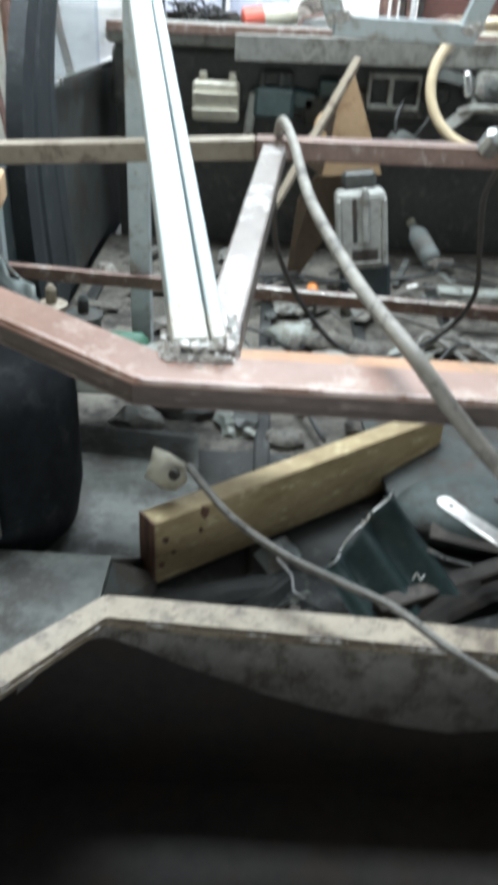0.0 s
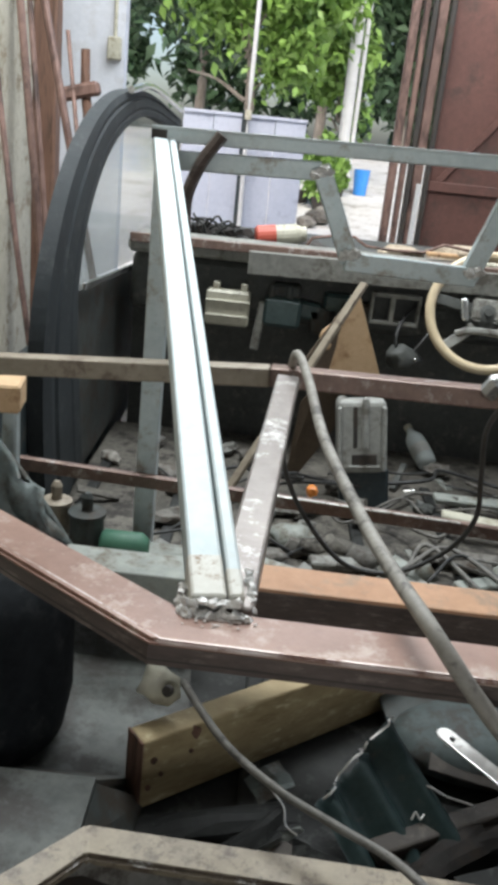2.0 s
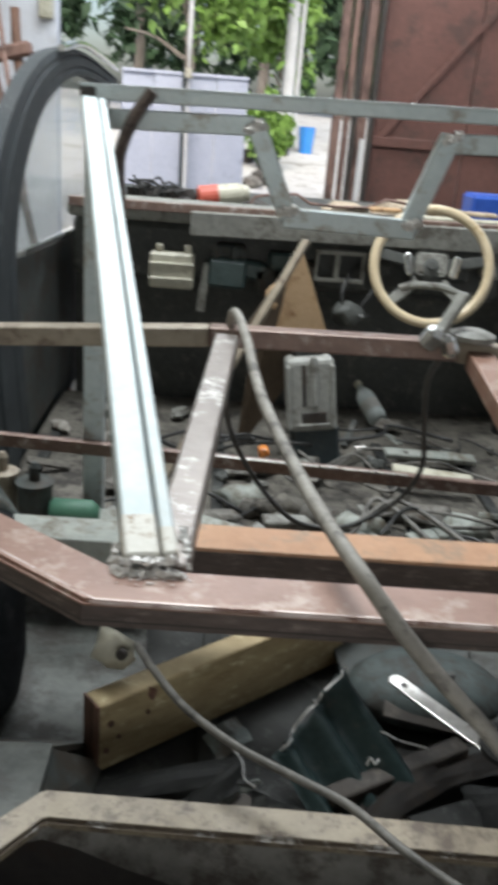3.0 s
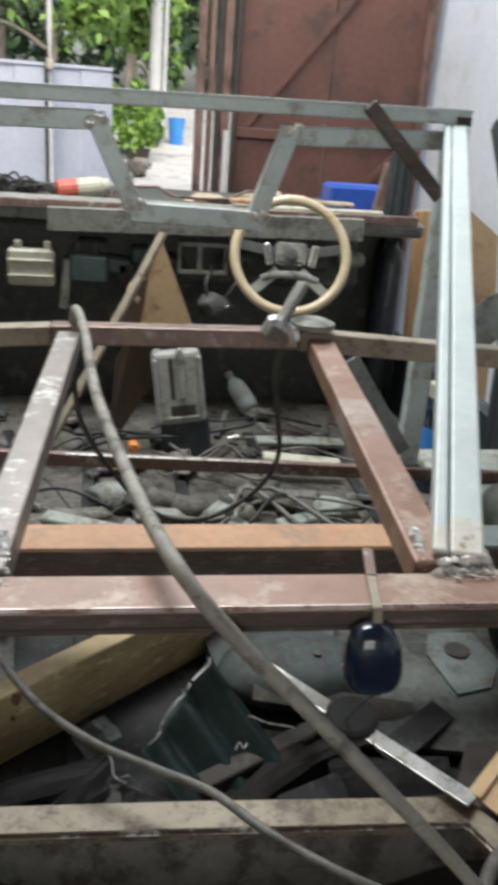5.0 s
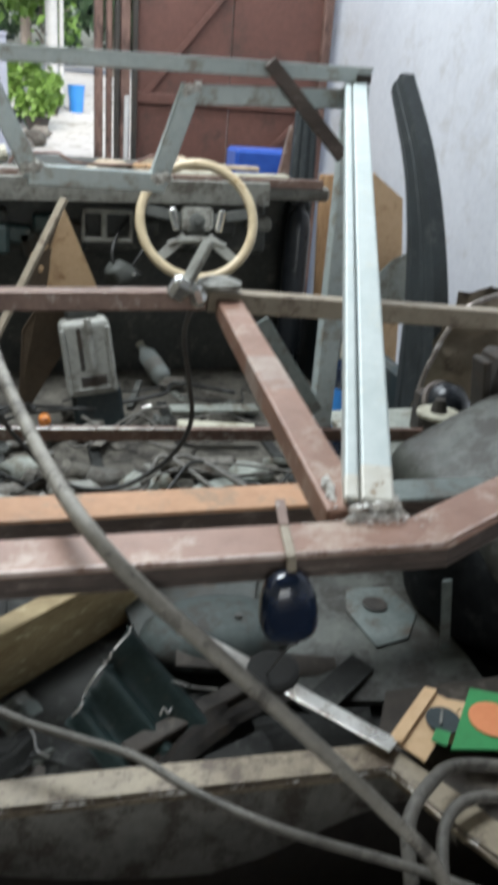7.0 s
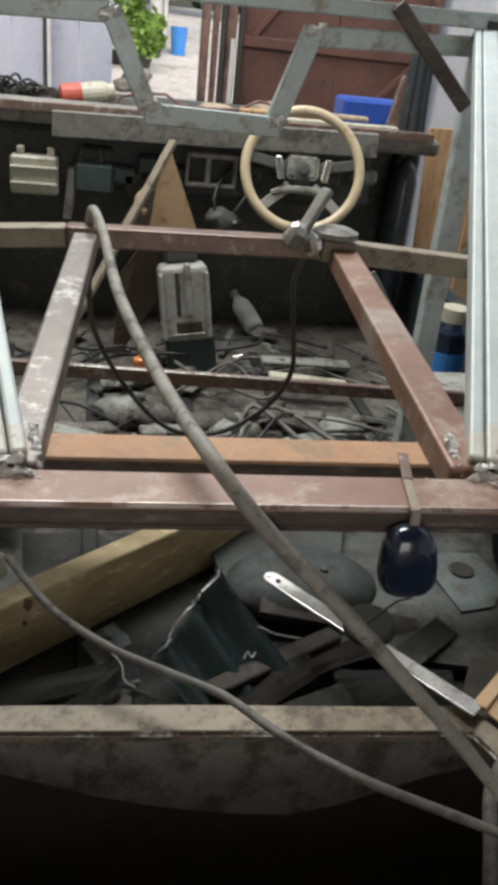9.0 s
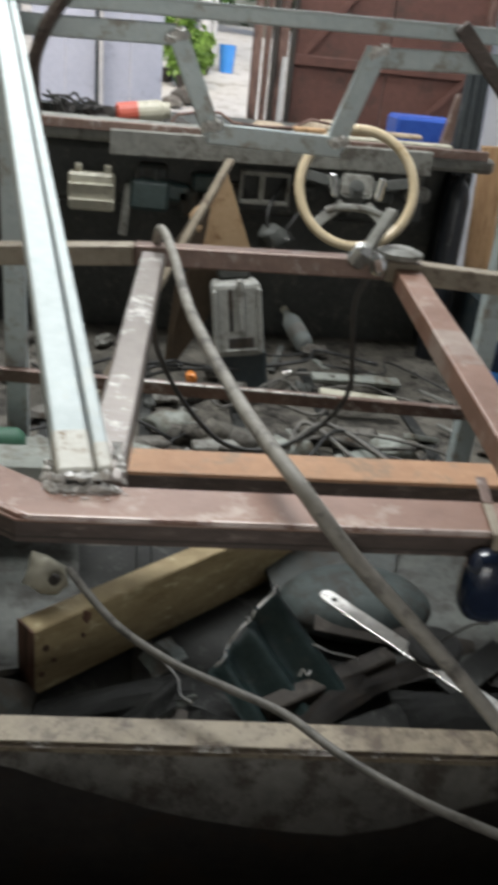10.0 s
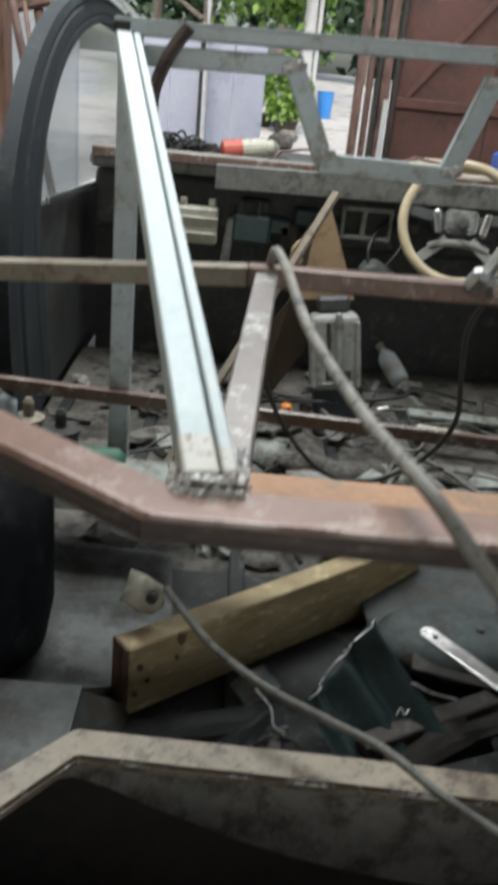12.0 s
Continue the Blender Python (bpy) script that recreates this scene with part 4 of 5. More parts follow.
for p, q, wide in ((LB, LT, -1), (RB, RT, 1)):
    sd = (q - p).cross(Vector((0, 0, 1))).normalized()
    stay = part("stay_channel", bar(p + sd * wide * 0.0055, q + sd * wide * 0.0055, 0.029, 0.03), GALV, cage)
    part("stay_channel", bar(p - sd * wide * 0.0175, q - sd * wide * 0.0175, 0.013, 0.03), GALV, cage)
    # dark strip stands for the shadow in the gap between the channels
    part("stay_seam", bar(p - sd * wide * 0.0095 - Vector((0, 0, 0.006)), q - sd * wide * 0.0095 - Vector((0, 0, 0.006)), 0.0045, 0.02, bevel=0), BODY_DARK, stay)
    al = (q - p).normalized()
    part("burnt_end", bar(p + sd * wide * 0.0055, p + sd * wide * 0.0055 + al * 0.05, 0.0296, 0.0306), BURNT, stay, "scorched cream end of the stay")
    part("burnt_end", bar(p - sd * wide * 0.0175, p - sd * wide * 0.0175 + al * 0.034, 0.0136, 0.0306), BURNT, stay)
    part("weld", weld_bead(p + Vector((-0.026, -0.012, 0.001)), (0.054, 0, 0), 11, 0.0042, 3 + wide), WELD, stay, "bright crusted weld at the stay foot")
    part("weld", weld_bead(p + Vector((-0.024, -0.008, 0.009)), (0.046, 0.002, 0.002), 9, 0.003, 8 + wide), WELD, stay)
    side = p + Vector((wide * -0.03, 0.004, 0.0))
    part("weld", weld_bead(side, (0.004 * wide, 0.045, 0.012), 9, 0.0036, 14 + wide), WELD, stay)
    part("weld", weld_bead(p + Vector((wide * 0.028, -0.006, 0.0)), (0, 0.03, 0.006), 7, 0.0028, 21 + wide), WELD, stay)
    # flux dust and spatter thrown over the rail
    rnd = random.Random(60 + wide)
    sp = bmesh.new()
    for k in range(170 if wide > 0 else 60):
        r0 = 0.0014 * rnd.random() ** 2 + 0.0005
        x, y = p.x + rnd.gauss(0.006, 0.019), p.y - 0.012 - abs(rnd.gauss(0, 0.007))
        if y < 0.552:
            continue
        ring = [(x + r0 * rnd.uniform(0.6, 1.7) * math.cos(h), y + r0 * rnd.uniform(0.5, 1.0) * math.sin(h), 1.0954 + 0.00002 * k) for h in (0, 0.9, 1.8, 2.7, 3.6, 4.5, 5.4)]
        slab(ring, 0.0003, sp)
    tagged(part("spatter", sp, SPATTER, rail, "pale weld spatter"), "pale weld spatter", kind="stuff")
# front hoop: posts, top beam, stepped window frame
part("post", bar((-0.25, 1.78, 0.4), (-0.25, 1.78, 1.44), 0.044, 0.04, (0, 1, 0)), GALV_DULL, cage)
part("post", bar((0.803, 1.78, 0.4), (0.803, 1.78, 1.45), 0.046, 0.04, (0, 1, 0)), GALV_DULL, cage)
beam = part("top_beam", bar((-0.28, 1.78, 1.452), (0.826, 1.78, 1.47), 0.04, 0.028), GALV_DULL, cage, "galvanised top beam")
part("beam_lip", bar((-0.28, 1.757, 1.465), (0.826, 1.757, 1.483), 0.004, 0.006, bevel=0.001), GALV, beam)
part("beam_hole", box((0.03, 0.006, 0.018), Matrix.Translation((-0.265, 1.757, 1.452))), BLACK, beam)
part("beam_hole", box((0.03, 0.006, 0.018), Matrix.Translation((0.808, 1.757, 1.462))), BLACK, beam)
for p, q in (((-0.24, 1.78, 1.406), (0.06, 1.78, 1.414)), ((0.058, 1.772, 1.425), (0.14, 1.772, 1.245)), ((0.13, 1.766, 1.245), (0.4, 1.766, 1.24)), ((0.385, 1.772, 1.235), (0.45, 1.772, 1.425)), ((0.445, 1.78, 1.41), (0.79, 1.78, 1.423))):
    part("window_bar", bar(p, q, 0.03, 0.038, (0, 0, 1) if abs(q[2] - p[2]) < 0.1 else (1, 0, 0)), GALV_DULL, cage)
for s, p in enumerate(((0.06, 1.755, 1.41), (0.138, 1.748, 1.255), (0.392, 1.748, 1.245), (0.448, 1.755, 1.415))):
    part("weld", weld_bead(Vector(p) - Vector((0.015, 0, 0)), (0.03, 0, 0.01), 7, 0.008, 31 + s), WELD, cage)
part("corner_brace", sweep([(-0.14, 1.742, 1.462), (-0.18, 1.742, 1.4), (-0.205, 1.745, 1.32), (-0.21, 1.755, 1.2)], 0.021, 8, flat=0.6), RAIL_FACE, cage, "curved dark corner brace")
part("corner_brace", bar((0.6, 1.745, 1.48), (0.775, 1.745, 1.31), 0.03, 0.012, (0, 1, 0)), RAIL_FACE, cage)
part("flat_brace", bar((0.585, 1.62, 0.99), (0.72, 1.6, 0.79), 0.034, 0.012, (0, 1, 0)), BODY, cage, "grey flat brace")
# low cross rails
xm = part("cross_member", bar((-0.1, 1.258, 0.748), (0.68, 1.258, 0.742), 0.085, 0.06), RUST, cage, "orange-primed cross member")
# added dark plate carries the shade of this front
part("cross_member_face", bar((-0.1, 1.2145, 0.7455), (1.2, 1.2145, 0.7345), 0.002, 0.052, bevel=0), RAIL_FACE, xm, "worn front face darkened as shade")
part("cross_member_end", bar((-0.56, 1.258, 0.75), (-0.1, 1.258, 0.748), 0.08, 0.056), BODY_PALE, cage)
part("cross_member_end", bar((0.68, 1.258, 0.742), (1.2, 1.258, 0.738), 0.08, 0.056), BODY, cage)
part("rail_bright_edge", bar((0.0, 1.728, 0.727), (0.46, 1.728, 0.7075), 0.008, 0.004, bevel=0.001), BARE, cage)
part("low_rail", bar((-0.56, 1.74, 0.735), (1.2, 1.74, 0.66), 0.02, 0.03), PRIMER_DK, cage)

# ---- loose things, from the rear ----
plank = thing("timber_board", (0.05, 1.1, 0.43), "thick yellow stained wooden board lying across the boot", "board")
brd = part("board", bar((-0.147, 1.095, 0.495), (0.4, 1.52, 0.49), 0.045, 0.13, (0, 0, 1), 0.004), PLANK, plank)
for du, dz, r in ((0.02, 0.02, 0.006), (0.035, -0.012, 0.004), (0.012, -0.03, 0.005), (0.09, 0.012, 0.004)):
    part("nail_hole", lathe([(r, -0.004), (r, 0.003)], Matrix.Translation((-0.133 + du * 0.79, 1.077 + du * 0.614, 0.5 + dz)) @ pose(0, 0, 0, 90, 0, 37.8), 8), WOOD_OLD, brd)
part("board_end", box((0.047, 0.131, 0.004), frame_of((-0.147, 1.095, 0.495), (0.4, 1.52, 0.49)) @ Matrix.Translation((0, 0, -0.002)), 0.001), WOOD_OLD, brd, "dark weathered board end")
part("stain_chip", lump((-0.06, 1.135, 0.548), (0.012, 0.004, 0.014), 8, None, 0.8), WOOD_OLD, brd)

gs = bmesh.new()
rnd = random.Random(4)
cols, rws = 10, 30
grid = []
A, B, C_ = Vector((0.15, 1.085, 0.475)), Vector((0.272, 1.225, 0.55)), Vector((0.205, 1.0, 0.435))
for i in range(rws + 1):
    row = []
    for j in range(cols + 1):
        u, v = j / cols, i / rws
        p = A + (C_ - A) * u * (1.45 + 0.7 * v) + (B - A) * v + Vector((0.005, -0.003, 0.01)) * math.sin(v * 2.6 * 2 * math.pi)
        if j == 0:
            p += Vector((rnd.uniform(-0.012, 0.012), rnd.uniform(-0.008, 0.008), rnd.uniform(-0.004, 0.01)))
        row.append(gs.verts.new(p))
    grid.append(row)
for i in range(rws):
    for j in range(cols):
        gs.faces.new((grid[i][j], grid[i][j + 1], grid[i + 1][j + 1], grid[i + 1][j]))
bmesh.ops.solidify(gs, geom=gs.faces[:], thickness=0.002)
sheet = thing("corrugated_sheet", (0.25, 1.15, 0.44), "torn dark green corrugated metal sheet", "metal sheet")
shp = part("sheet", gs, GREEN_SHEET, sheet, smooth=True)
rnd = random.Random(9)
edge = [A + (B - A) * (i / 14) + Vector((0.005, -0.003, 0.01)) * math.sin(i / 14 * 2.6 * 2 * math.pi) + Vector((rnd.uniform(-0.006, 0.006), rnd.uniform(-0.005, 0.005), rnd.uniform(0.002, 0.01))) for i in range(15)]
part("torn_edge", sweep(edge, 0.0022, 5, steps=2), TORN, shp, "bright torn edge")
edge = [A + (C_ - A) * (1.45 + 0.7 * (0.45 + i / 14)) + (B - A) * (0.45 + i / 14) + Vector((0.01 + rnd.uniform(-0.006, 0.006), rnd.uniform(-0.005, 0.005), rnd.uniform(0.0, 0.01))) for i in range(8)]
part("torn_edge", sweep(edge, 0.002, 5, steps=2), TORN, shp, "bright torn edge")

st = thing("metal_strap", (0.45, 1.05, 0.56), "flat bare metal strap with a bolt hole", "metal strap")
part("strap", bar((0.352, 1.165, 0.572), (0.6, 0.845, 0.566), 0.03, 0.004, bevel=0.001), BARE, st)
part("bolt_hole", lathe([(0.005, -0.004), (0.005, 0.0035)], Matrix.Translation((0.36, 1.153, 0.572)), 10), BLACK, st)
part("rounded_end", lathe([(0.015, -0.002), (0.015, 0.0018)], Matrix.Translation((0.352, 1.165, 0.572)), 16), BARE, st)

mr_ = thing("rear_view_mirror", (0.3, 0.53, 1.13), "glossy dark blue mirror housing hung on a metal strip", "mirror")
part("hook", bar((0.309, 0.622, 1.1005), (0.3, 0.58, 1.0985), 0.009, 0.003, (0, 0, 1), 0.001), PRIMER_DK, mr_)
part("hanger", bar((0.301, 0.585, 1.0975), (0.291, 0.532, 1.0975), 0.008, 0.003, (0, 0, 1), 0.001), TAN, mr_)
part("hanger_strip", bar((0.291, 0.533, 1.099), (0.293, 0.531, 1.075), 0.008, 0.003, (0, 1, 0), 0.001), TAN, mr_)
hb = bmesh.new()
g = bmesh.ops.create_uvsphere(hb, u_segments=24, v_segments=14, radius=1.0)
for v in g["verts"]:
    k = Vector([math.copysign(abs(c) ** 0.7, c) for c in v.co])
    v.co = Vector((0.292 + 0.0235 * k.x * (1 - 0.14 * k.z) - 0.003 * k.z, 0.53 + 0.015 * k.y, 1.053 + 0.0325 * k.z))
part("housing", hb, NAVY, mr_, smooth=True)
fo = thing("foam_disc", (0.366, 0.75, 0.8), "black foam disc hanging below the mirror", "foam pad")
part("disc", lathe([(0.0005, -0.007), (0.024, -0.007), (0.031, -0.004), (0.031, 0.003), (0.026, 0.006), (0.0005, 0.0065)], Matrix.Translation((0.366, 0.75, 0.807)) @ pose(0, 0, 0, 8, -6, 0), 22), FOAM, fo)
part("cord", sweep([(0.305, 0.535, 1.012), (0.33, 0.62, 0.94), (0.355, 0.74, 0.812)], 0.0012, 5, steps=4), HOSE_DK, fo)

# cables
solo("welding_cable", sweep([(0.03, 1.3, 1.1), (0.036, 1.26, 1.158), (0.052, 1.16, 1.15), (0.07, 0.95, 1.13), (0.105, 0.72, 1.12), (0.134, 0.56, 1.124), (0.18, 0.53, 1.075), (0.238, 0.51, 1.02), (0.308, 0.5, 0.945), (0.39, 0.5, 0.848), (0.465, 0.5, 0.748), (0.52, 0.52, 0.6), (0.56, 0.5, 0.4), (0.6, 0.4, 0.125)], 0.0068, 12), HOSE, "dusty grey welding cable draped over the rails", "cable", "welding cables", smooth=True)
# this cable's darker grey is shade put into the colour
solo("welding_cable", sweep([(-0.085, 1.15, 0.628), (-0.05, 1.07, 0.64), (0.0, 1.0, 0.632), (0.074, 0.93, 0.628), (0.15, 0.885, 0.622), (0.223, 0.84, 0.618), (0.287, 0.767, 0.618), (0.377, 0.69, 0.618), (0.508, 0.615, 0.612), (0.6, 0.56, 0.6), (0.75, 0.5, 0.545)], 0.0062, 12), HOSE_MID, "dusty grey cable crossing the boot, shade in its colour", "cable", "welding cables", smooth=True)
solo("welding_cable", sweep([(0.53, 0.56, 0.4), (0.525, 0.62, 0.55), (0.54, 0.68, 0.6), (0.59, 0.73, 0.605), (0.66, 0.77, 0.59), (0.76, 0.75, 0.575), (0.9, 0.66, 0.545)], 0.0095, 12), HOSE_MID, "thick dusty cable looped over the corner", "cable", "welding cables", smooth=True)
solo("welding_cable", sweep([(0.56, 0.6, 0.54), (0.6, 0.69, 0.57), (0.66, 0.725, 0.575), (0.75, 0.71, 0.56), (0.9, 0.6, 0.54)], 0.0085, 12), HOSE_MID, "thick dusty cable looped over the corner", "cable", "welding cables", smooth=True)
solo("black_cable", sweep([(0.03, 1.3, 1.09), (0.036, 1.35, 0.971), (0.055, 1.42, 0.888), (0.099, 1.5, 0.784), (0.163, 1.5, 0.71), (0.223, 1.5, 0.682), (0.302, 1.5, 0.69), (0.384, 1.5, 0.747), (0.41, 1.45, 0.84), (0.396, 1.42, 0.933), (0.369, 1.35, 1.04), (0.362, 1.26, 1.115)], 0.0048, 10), HOSE_DK, "thin black cable hanging in a loop between the rails", "cable", smooth=True)

cl = thing("earth_clamp", (0.345, 1.25, 1.145), "bright metal welding earth clamp on the rail", "clamp")
part("jaw", box((0.03, 0.03, 0.04), Matrix.Translation((0.335, 1.235, 1.145)) @ pose(0, 0, 0, 20, 25, 0), 0.008), CHROME, cl)
part("jaw", box((0.026, 0.028, 0.035), Matrix.Translation((0.362, 1.235, 1.135)) @ pose(0, 0, 0, 0, -20, 0), 0.008), CHROME, cl)
part("lever", bar((0.345, 1.24, 1.15), (0.385, 1.27, 1.21), 0.02, 0.012, bevel=0.004), DASH_PALE, cl)
part("base", lathe([(0.035, 0), (0.035, 0.008), (0.02, 0.014)], Matrix.Translation((0.4, 1.25, 1.145)), 18), DASH_PALE, cl)

# carton in the corner
cb = thing("printed_carton", (0.72, 0.9, 0.53), "torn brown carton printed green and orange", "carton")
part("flap", slab([(0.603, 0.863, 0.563), (0.702, 0.948, 0.572), (0.736, 0.9, 0.57), (0.634, 0.812, 0.561)], 0.003), CARDBOARD, cb)
part("flap_fold", slab([(0.599, 0.863, 0.564), (0.7, 0.951, 0.573), (0.712, 0.934, 0.579), (0.611, 0.845, 0.57)], 0.003), CARDBOARD, cb)
M_C = Matrix.Translation((0.694, 0.876, 0.572)) @ pose(0, 0, 0, 4, -3, 40)
part("print", lathe([(0.0005, 0), (0.027, 0), (0.027, 0.0015), (0.0005, 0.0015)], M_C, 22), BODY_DARK, cb)
part("print", slab([(0.655, 0.838, 0.574), (0.672, 0.858, 0.576), (0.69, 0.845, 0.576), (0.672, 0.822, 0.574)], 0.002), PRINT_GREEN, cb)
part("print", bar((0.684, 0.866, 0.5765), (0.7, 0.893, 0.5775), 0.003, 0.0015, bevel=0), DASH_PALE, cb)
part("panel", slab([(0.761, 0.921, 0.585), (0.86, 0.868, 0.585), (0.82, 0.78, 0.578), (0.75, 0.796, 0.577), (0.672, 0.812, 0.577)], 0.004), PRINT_GREEN, cb)
M_D = Matrix.Translation((0.762, 0.852, 0.5835)) @ pose(0, 0, 0, 3, 0, -20)
part("print", lathe([(0.0005, 0), (0.036, 0), (0.036, 0.0015), (0.0005, 0.0015)], M_D, 24), PRINT_ORANGE, cb)
part("print", box((0.028, 0.075, 0.0015), M_D @ Matrix.Translation((0.034, 0.004, 0.002)) @ pose(0, 0, 0, 0, 0, -12)), PRINT_VIOLET, cb)
part("print", box((0.03, 0.07, 0.0015), M_D @ Matrix.Translation((0.066, 0, 0.0012))), PRINT_ORANGE, cb)
part("carton_body", box((0.12, 0.07, 0.03), Matrix.Translation((0.75, 0.875, 0.554)) @ pose(0, 0, 0, 0, 0, -25), 0.002), CARDBOARD, cb)

# raised tank hump in the boot floor, with a bolt and a pale smear
tank = part("tank_hump", lathe([(0.155, 0.0), (0.148, 0.02), (0.125, 0.04), (0.09, 0.052), (0.05, 0.058), (0.0005, 0.06)], Matrix.Translation((0.45, 1.31, 0.44)) @ Matrix.Diagonal((1.0, 0.72, 1.0, 1)), 36), HUMP, car, "smooth grey-teal tank hump", smooth=True)
part("bolt", lathe([(0.017, 0), (0.017, 0.004), (0.008, 0.005), (0.008, 0.011), (0.0005, 0.012)], Matrix.Translation((0.485, 1.29, 0.492)), 12), BODY_DIM, tank)
batten = thing("dark_batten", (0.36, 1.08, 0.43), "grimy dark brown batten lying in the boot", "batten")
part("batten", bar((0.235, 1.015, 0.457), (0.475, 1.14, 0.462), 0.036, 0.026, bevel=0.005), GRIME, batten)
part("strip", bar((0.33, 1.035, 0.44), (0.47, 1.09, 0.445), 0.02, 0.008, bevel=0.002), BLACK, batten)
flap = thing("bent_sheet_flap", (0.06, 1.13, 0.45), "pale dusty bent sheet flap under the board", "metal scrap")
part("flap", crumpled(((0.03, 1.135, 0.462), (0.055, 0.03, 0.02)), (0.03, -0.045, -0.008), (0, 0, 0.012), 31, 0.006, 5), BODY, flap)
part("flap", crumpled(((0.012, 1.0, 0.45), (0.088, 0.062, 0.012)), (0.03, -0.018, -0.008), (0, 0, 0.008), 37, 0.008, 5), BODY_PALE, flap)
wb_ = bmesh.new()
for pts_ in (((0.07, 1.1, 0.485), (0.095, 1.07, 0.475), (0.1, 1.045, 0.462), (0.118, 1.03, 0.46)), ((0.318, 1.125, 0.5), (0.33, 1.11, 0.51), (0.355, 1.105, 0.5), (0.4, 1.1, 0.492)), ((0.297, 1.07, 0.478), (0.304, 1.078, 0.486), (0.31, 1.07, 0.48), (0.318, 1.08, 0.482))):
    sweep(pts_, 0.0017, 5, wb_, 4)
solo("bright_swarf", wb_, TORN, "curled bright metal swarf in the boot", "swarf", kind="stuff")

# scraps in the boot
cap = thing("white_bracket", (-0.11, 1.13, 0.62), "crumpled white plastic bracket behind the board", "bracket")
part("bracket", lump((-0.125, 1.16, 0.612), (0.034, 0.022, 0.032), 3, None, 0.8), OFFWHITE, cap, smooth=True)
part("opening", lathe([(0.009, 0), (0.009, 0.01)], Matrix.Translation((-0.105, 1.135, 0.622)) @ pose(0, 0, 0, 80, 0, -20), 12), BLACK, cap)
for i, (sx, sy, rz, w) in enumerate(((0.02, 0.98, 18, 0.22), (0.1, 1.0, -30, 0.12), (0.45, 1.0, 25, 0.2), (0.5, 1.2, -12, 0.3), (0.62, 1.1, 40, 0.2))):
    solo("metal_scrap", box((w, 0.05, 0.004), Matrix.Translation((sx, sy, 0.435 + 0.008 * i)) @ pose(0, 0, 0, 12, 4, rz), 0.001), GRIME if i % 2 else BOOT, "dusty cut-off of sheet metal in the boot", "metal scrap", "boot scraps")

# cardboard sheet on the dashboard side
cs = thing("cardboard_sheet", (0.27, 2.6, 0.42), "folded brown cardboard sheet standing on the floor", "cardboard")
part("front_flap", slab([(0.255, 2.62, 1.06), (0.375, 2.66, 0.765), (0.18, 2.6, 0.765), (0.175, 2.6, 0.83), (0.2, 2.6, 0.92)], 0.004), CARDBOARD, cs)
# lower and side flaps take the cardboard colour that holds the shade
part("lower_flap", slab([(0.372, 2.67, 0.762), (0.31, 2.68, 0.66), (0.25, 2.68, 0.6), (0.13, 2.66, 0.405), (0.1, 2.66, 0.405), (0.12, 2.64, 0.68), (0.17, 2.62, 0.762)], 0.004), CARD_IN, cs, "lower cardboard flap, shade put in its colour")
part("curl", sweep([(0.2, 2.59, 0.96), (0.165, 2.57, 0.93), (0.16, 2.57, 0.9), (0.185, 2.58, 0.885)], 0.006, 6, flat=2.0), CARDBOARD, cs)
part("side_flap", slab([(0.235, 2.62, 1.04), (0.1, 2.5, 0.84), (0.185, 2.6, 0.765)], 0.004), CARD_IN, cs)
solo("leaning_lath", bar((0.235, 2.3, 1.13), (-0.17, 1.97, 0.415), 0.024, 0.012, bevel=0.002), TAN, "thin tan lath leaning on the cardboard", "lath")

bot = thing("plastic_bottle", (0.615, 3.0, 0.4), "clear plastic bottle lying on the car floor", "bottle")
MB = Matrix.Translation((0.585, 2.95, 0.47)) @ pose(0, 0, 0, -62, 0, 24) @ Matrix.Scale(1.0, 4) @ Matrix.Translation((0, 0, -0.09))
btl = part("bottle", lathe([(0.01, 0), (0.034, 0.004), (0.037, 0.03), (0.033, 0.06), (0.037, 0.09), (0.036, 0.12), (0.015, 0.16), (0.013, 0.175)], MB, 20), CLEAR, bot, smooth=True)
part("label_band", lathe([(0.0365, 0.04), (0.0365, 0.085)], MB, 20), CONSOLE, btl)
part("cap", lathe([(0.016, 0.172), (0.016, 0.19)], MB, 14), OFFWHITE, btl)

am = thing("amber_lamp", (0.175, 2.35, 0.45), "small amber indicator lamp among rubbish", "lamp")
part("lens", lump((0.172, 2.33, 0.5), (0.018, 0.012, 0.02), 6), AMBER, am)
part("holder", box((0.04, 0.03, 0.06), Matrix.Translation((0.17, 2.36, 0.44)), 0.006), DASH, am)

# rubbish over the cab floor
rnd = random.Random(21)
pale = [DUST, RUBBLE, BODY_PALE, DASH, RUBBLE, DASH_PALE]
for i in range(90):
    x, y = rnd.uniform(-0.5, 1.1), rnd.uniform(1.5, 2.85)
    s = rnd.uniform(0.015, 0.05)
    if rnd.random() < 0.6:
        b_ = lump((x, y, 0.41 + s * 0.4), (s * rnd.uniform(0.7, 2.0), s, s * 0.6), i, None, 0.7)
        if rnd.random() < 0.5:
            bmesh.ops.rotate(b_, verts=b_.verts, cent=(x, y, 0.43), matrix=Euler((0, 0, rnd.uniform(0, 3))).to_matrix())
        solo("rubble", b_, rnd.choice(pale), "dusty lump of rubbish on the car floor", "rubbish", "floor rubbish")
    else:
        solo("scrap_piece", box((s * rnd.uniform(1.5, 5), s * rnd.uniform(0.5, 1.5), rnd.uniform(0.004, 0.02)), Matrix.Translation((x, y, 0.42 + s * 0.3)) @ pose(0, 0, 0, rnd.uniform(-25, 25), rnd.uniform(-20, 20), rnd.uniform(0, 180)), 0.002), rnd.choice(pale + [BARE]), "dusty cut-off scrap on the car floor", "scrap", "floor rubbish")
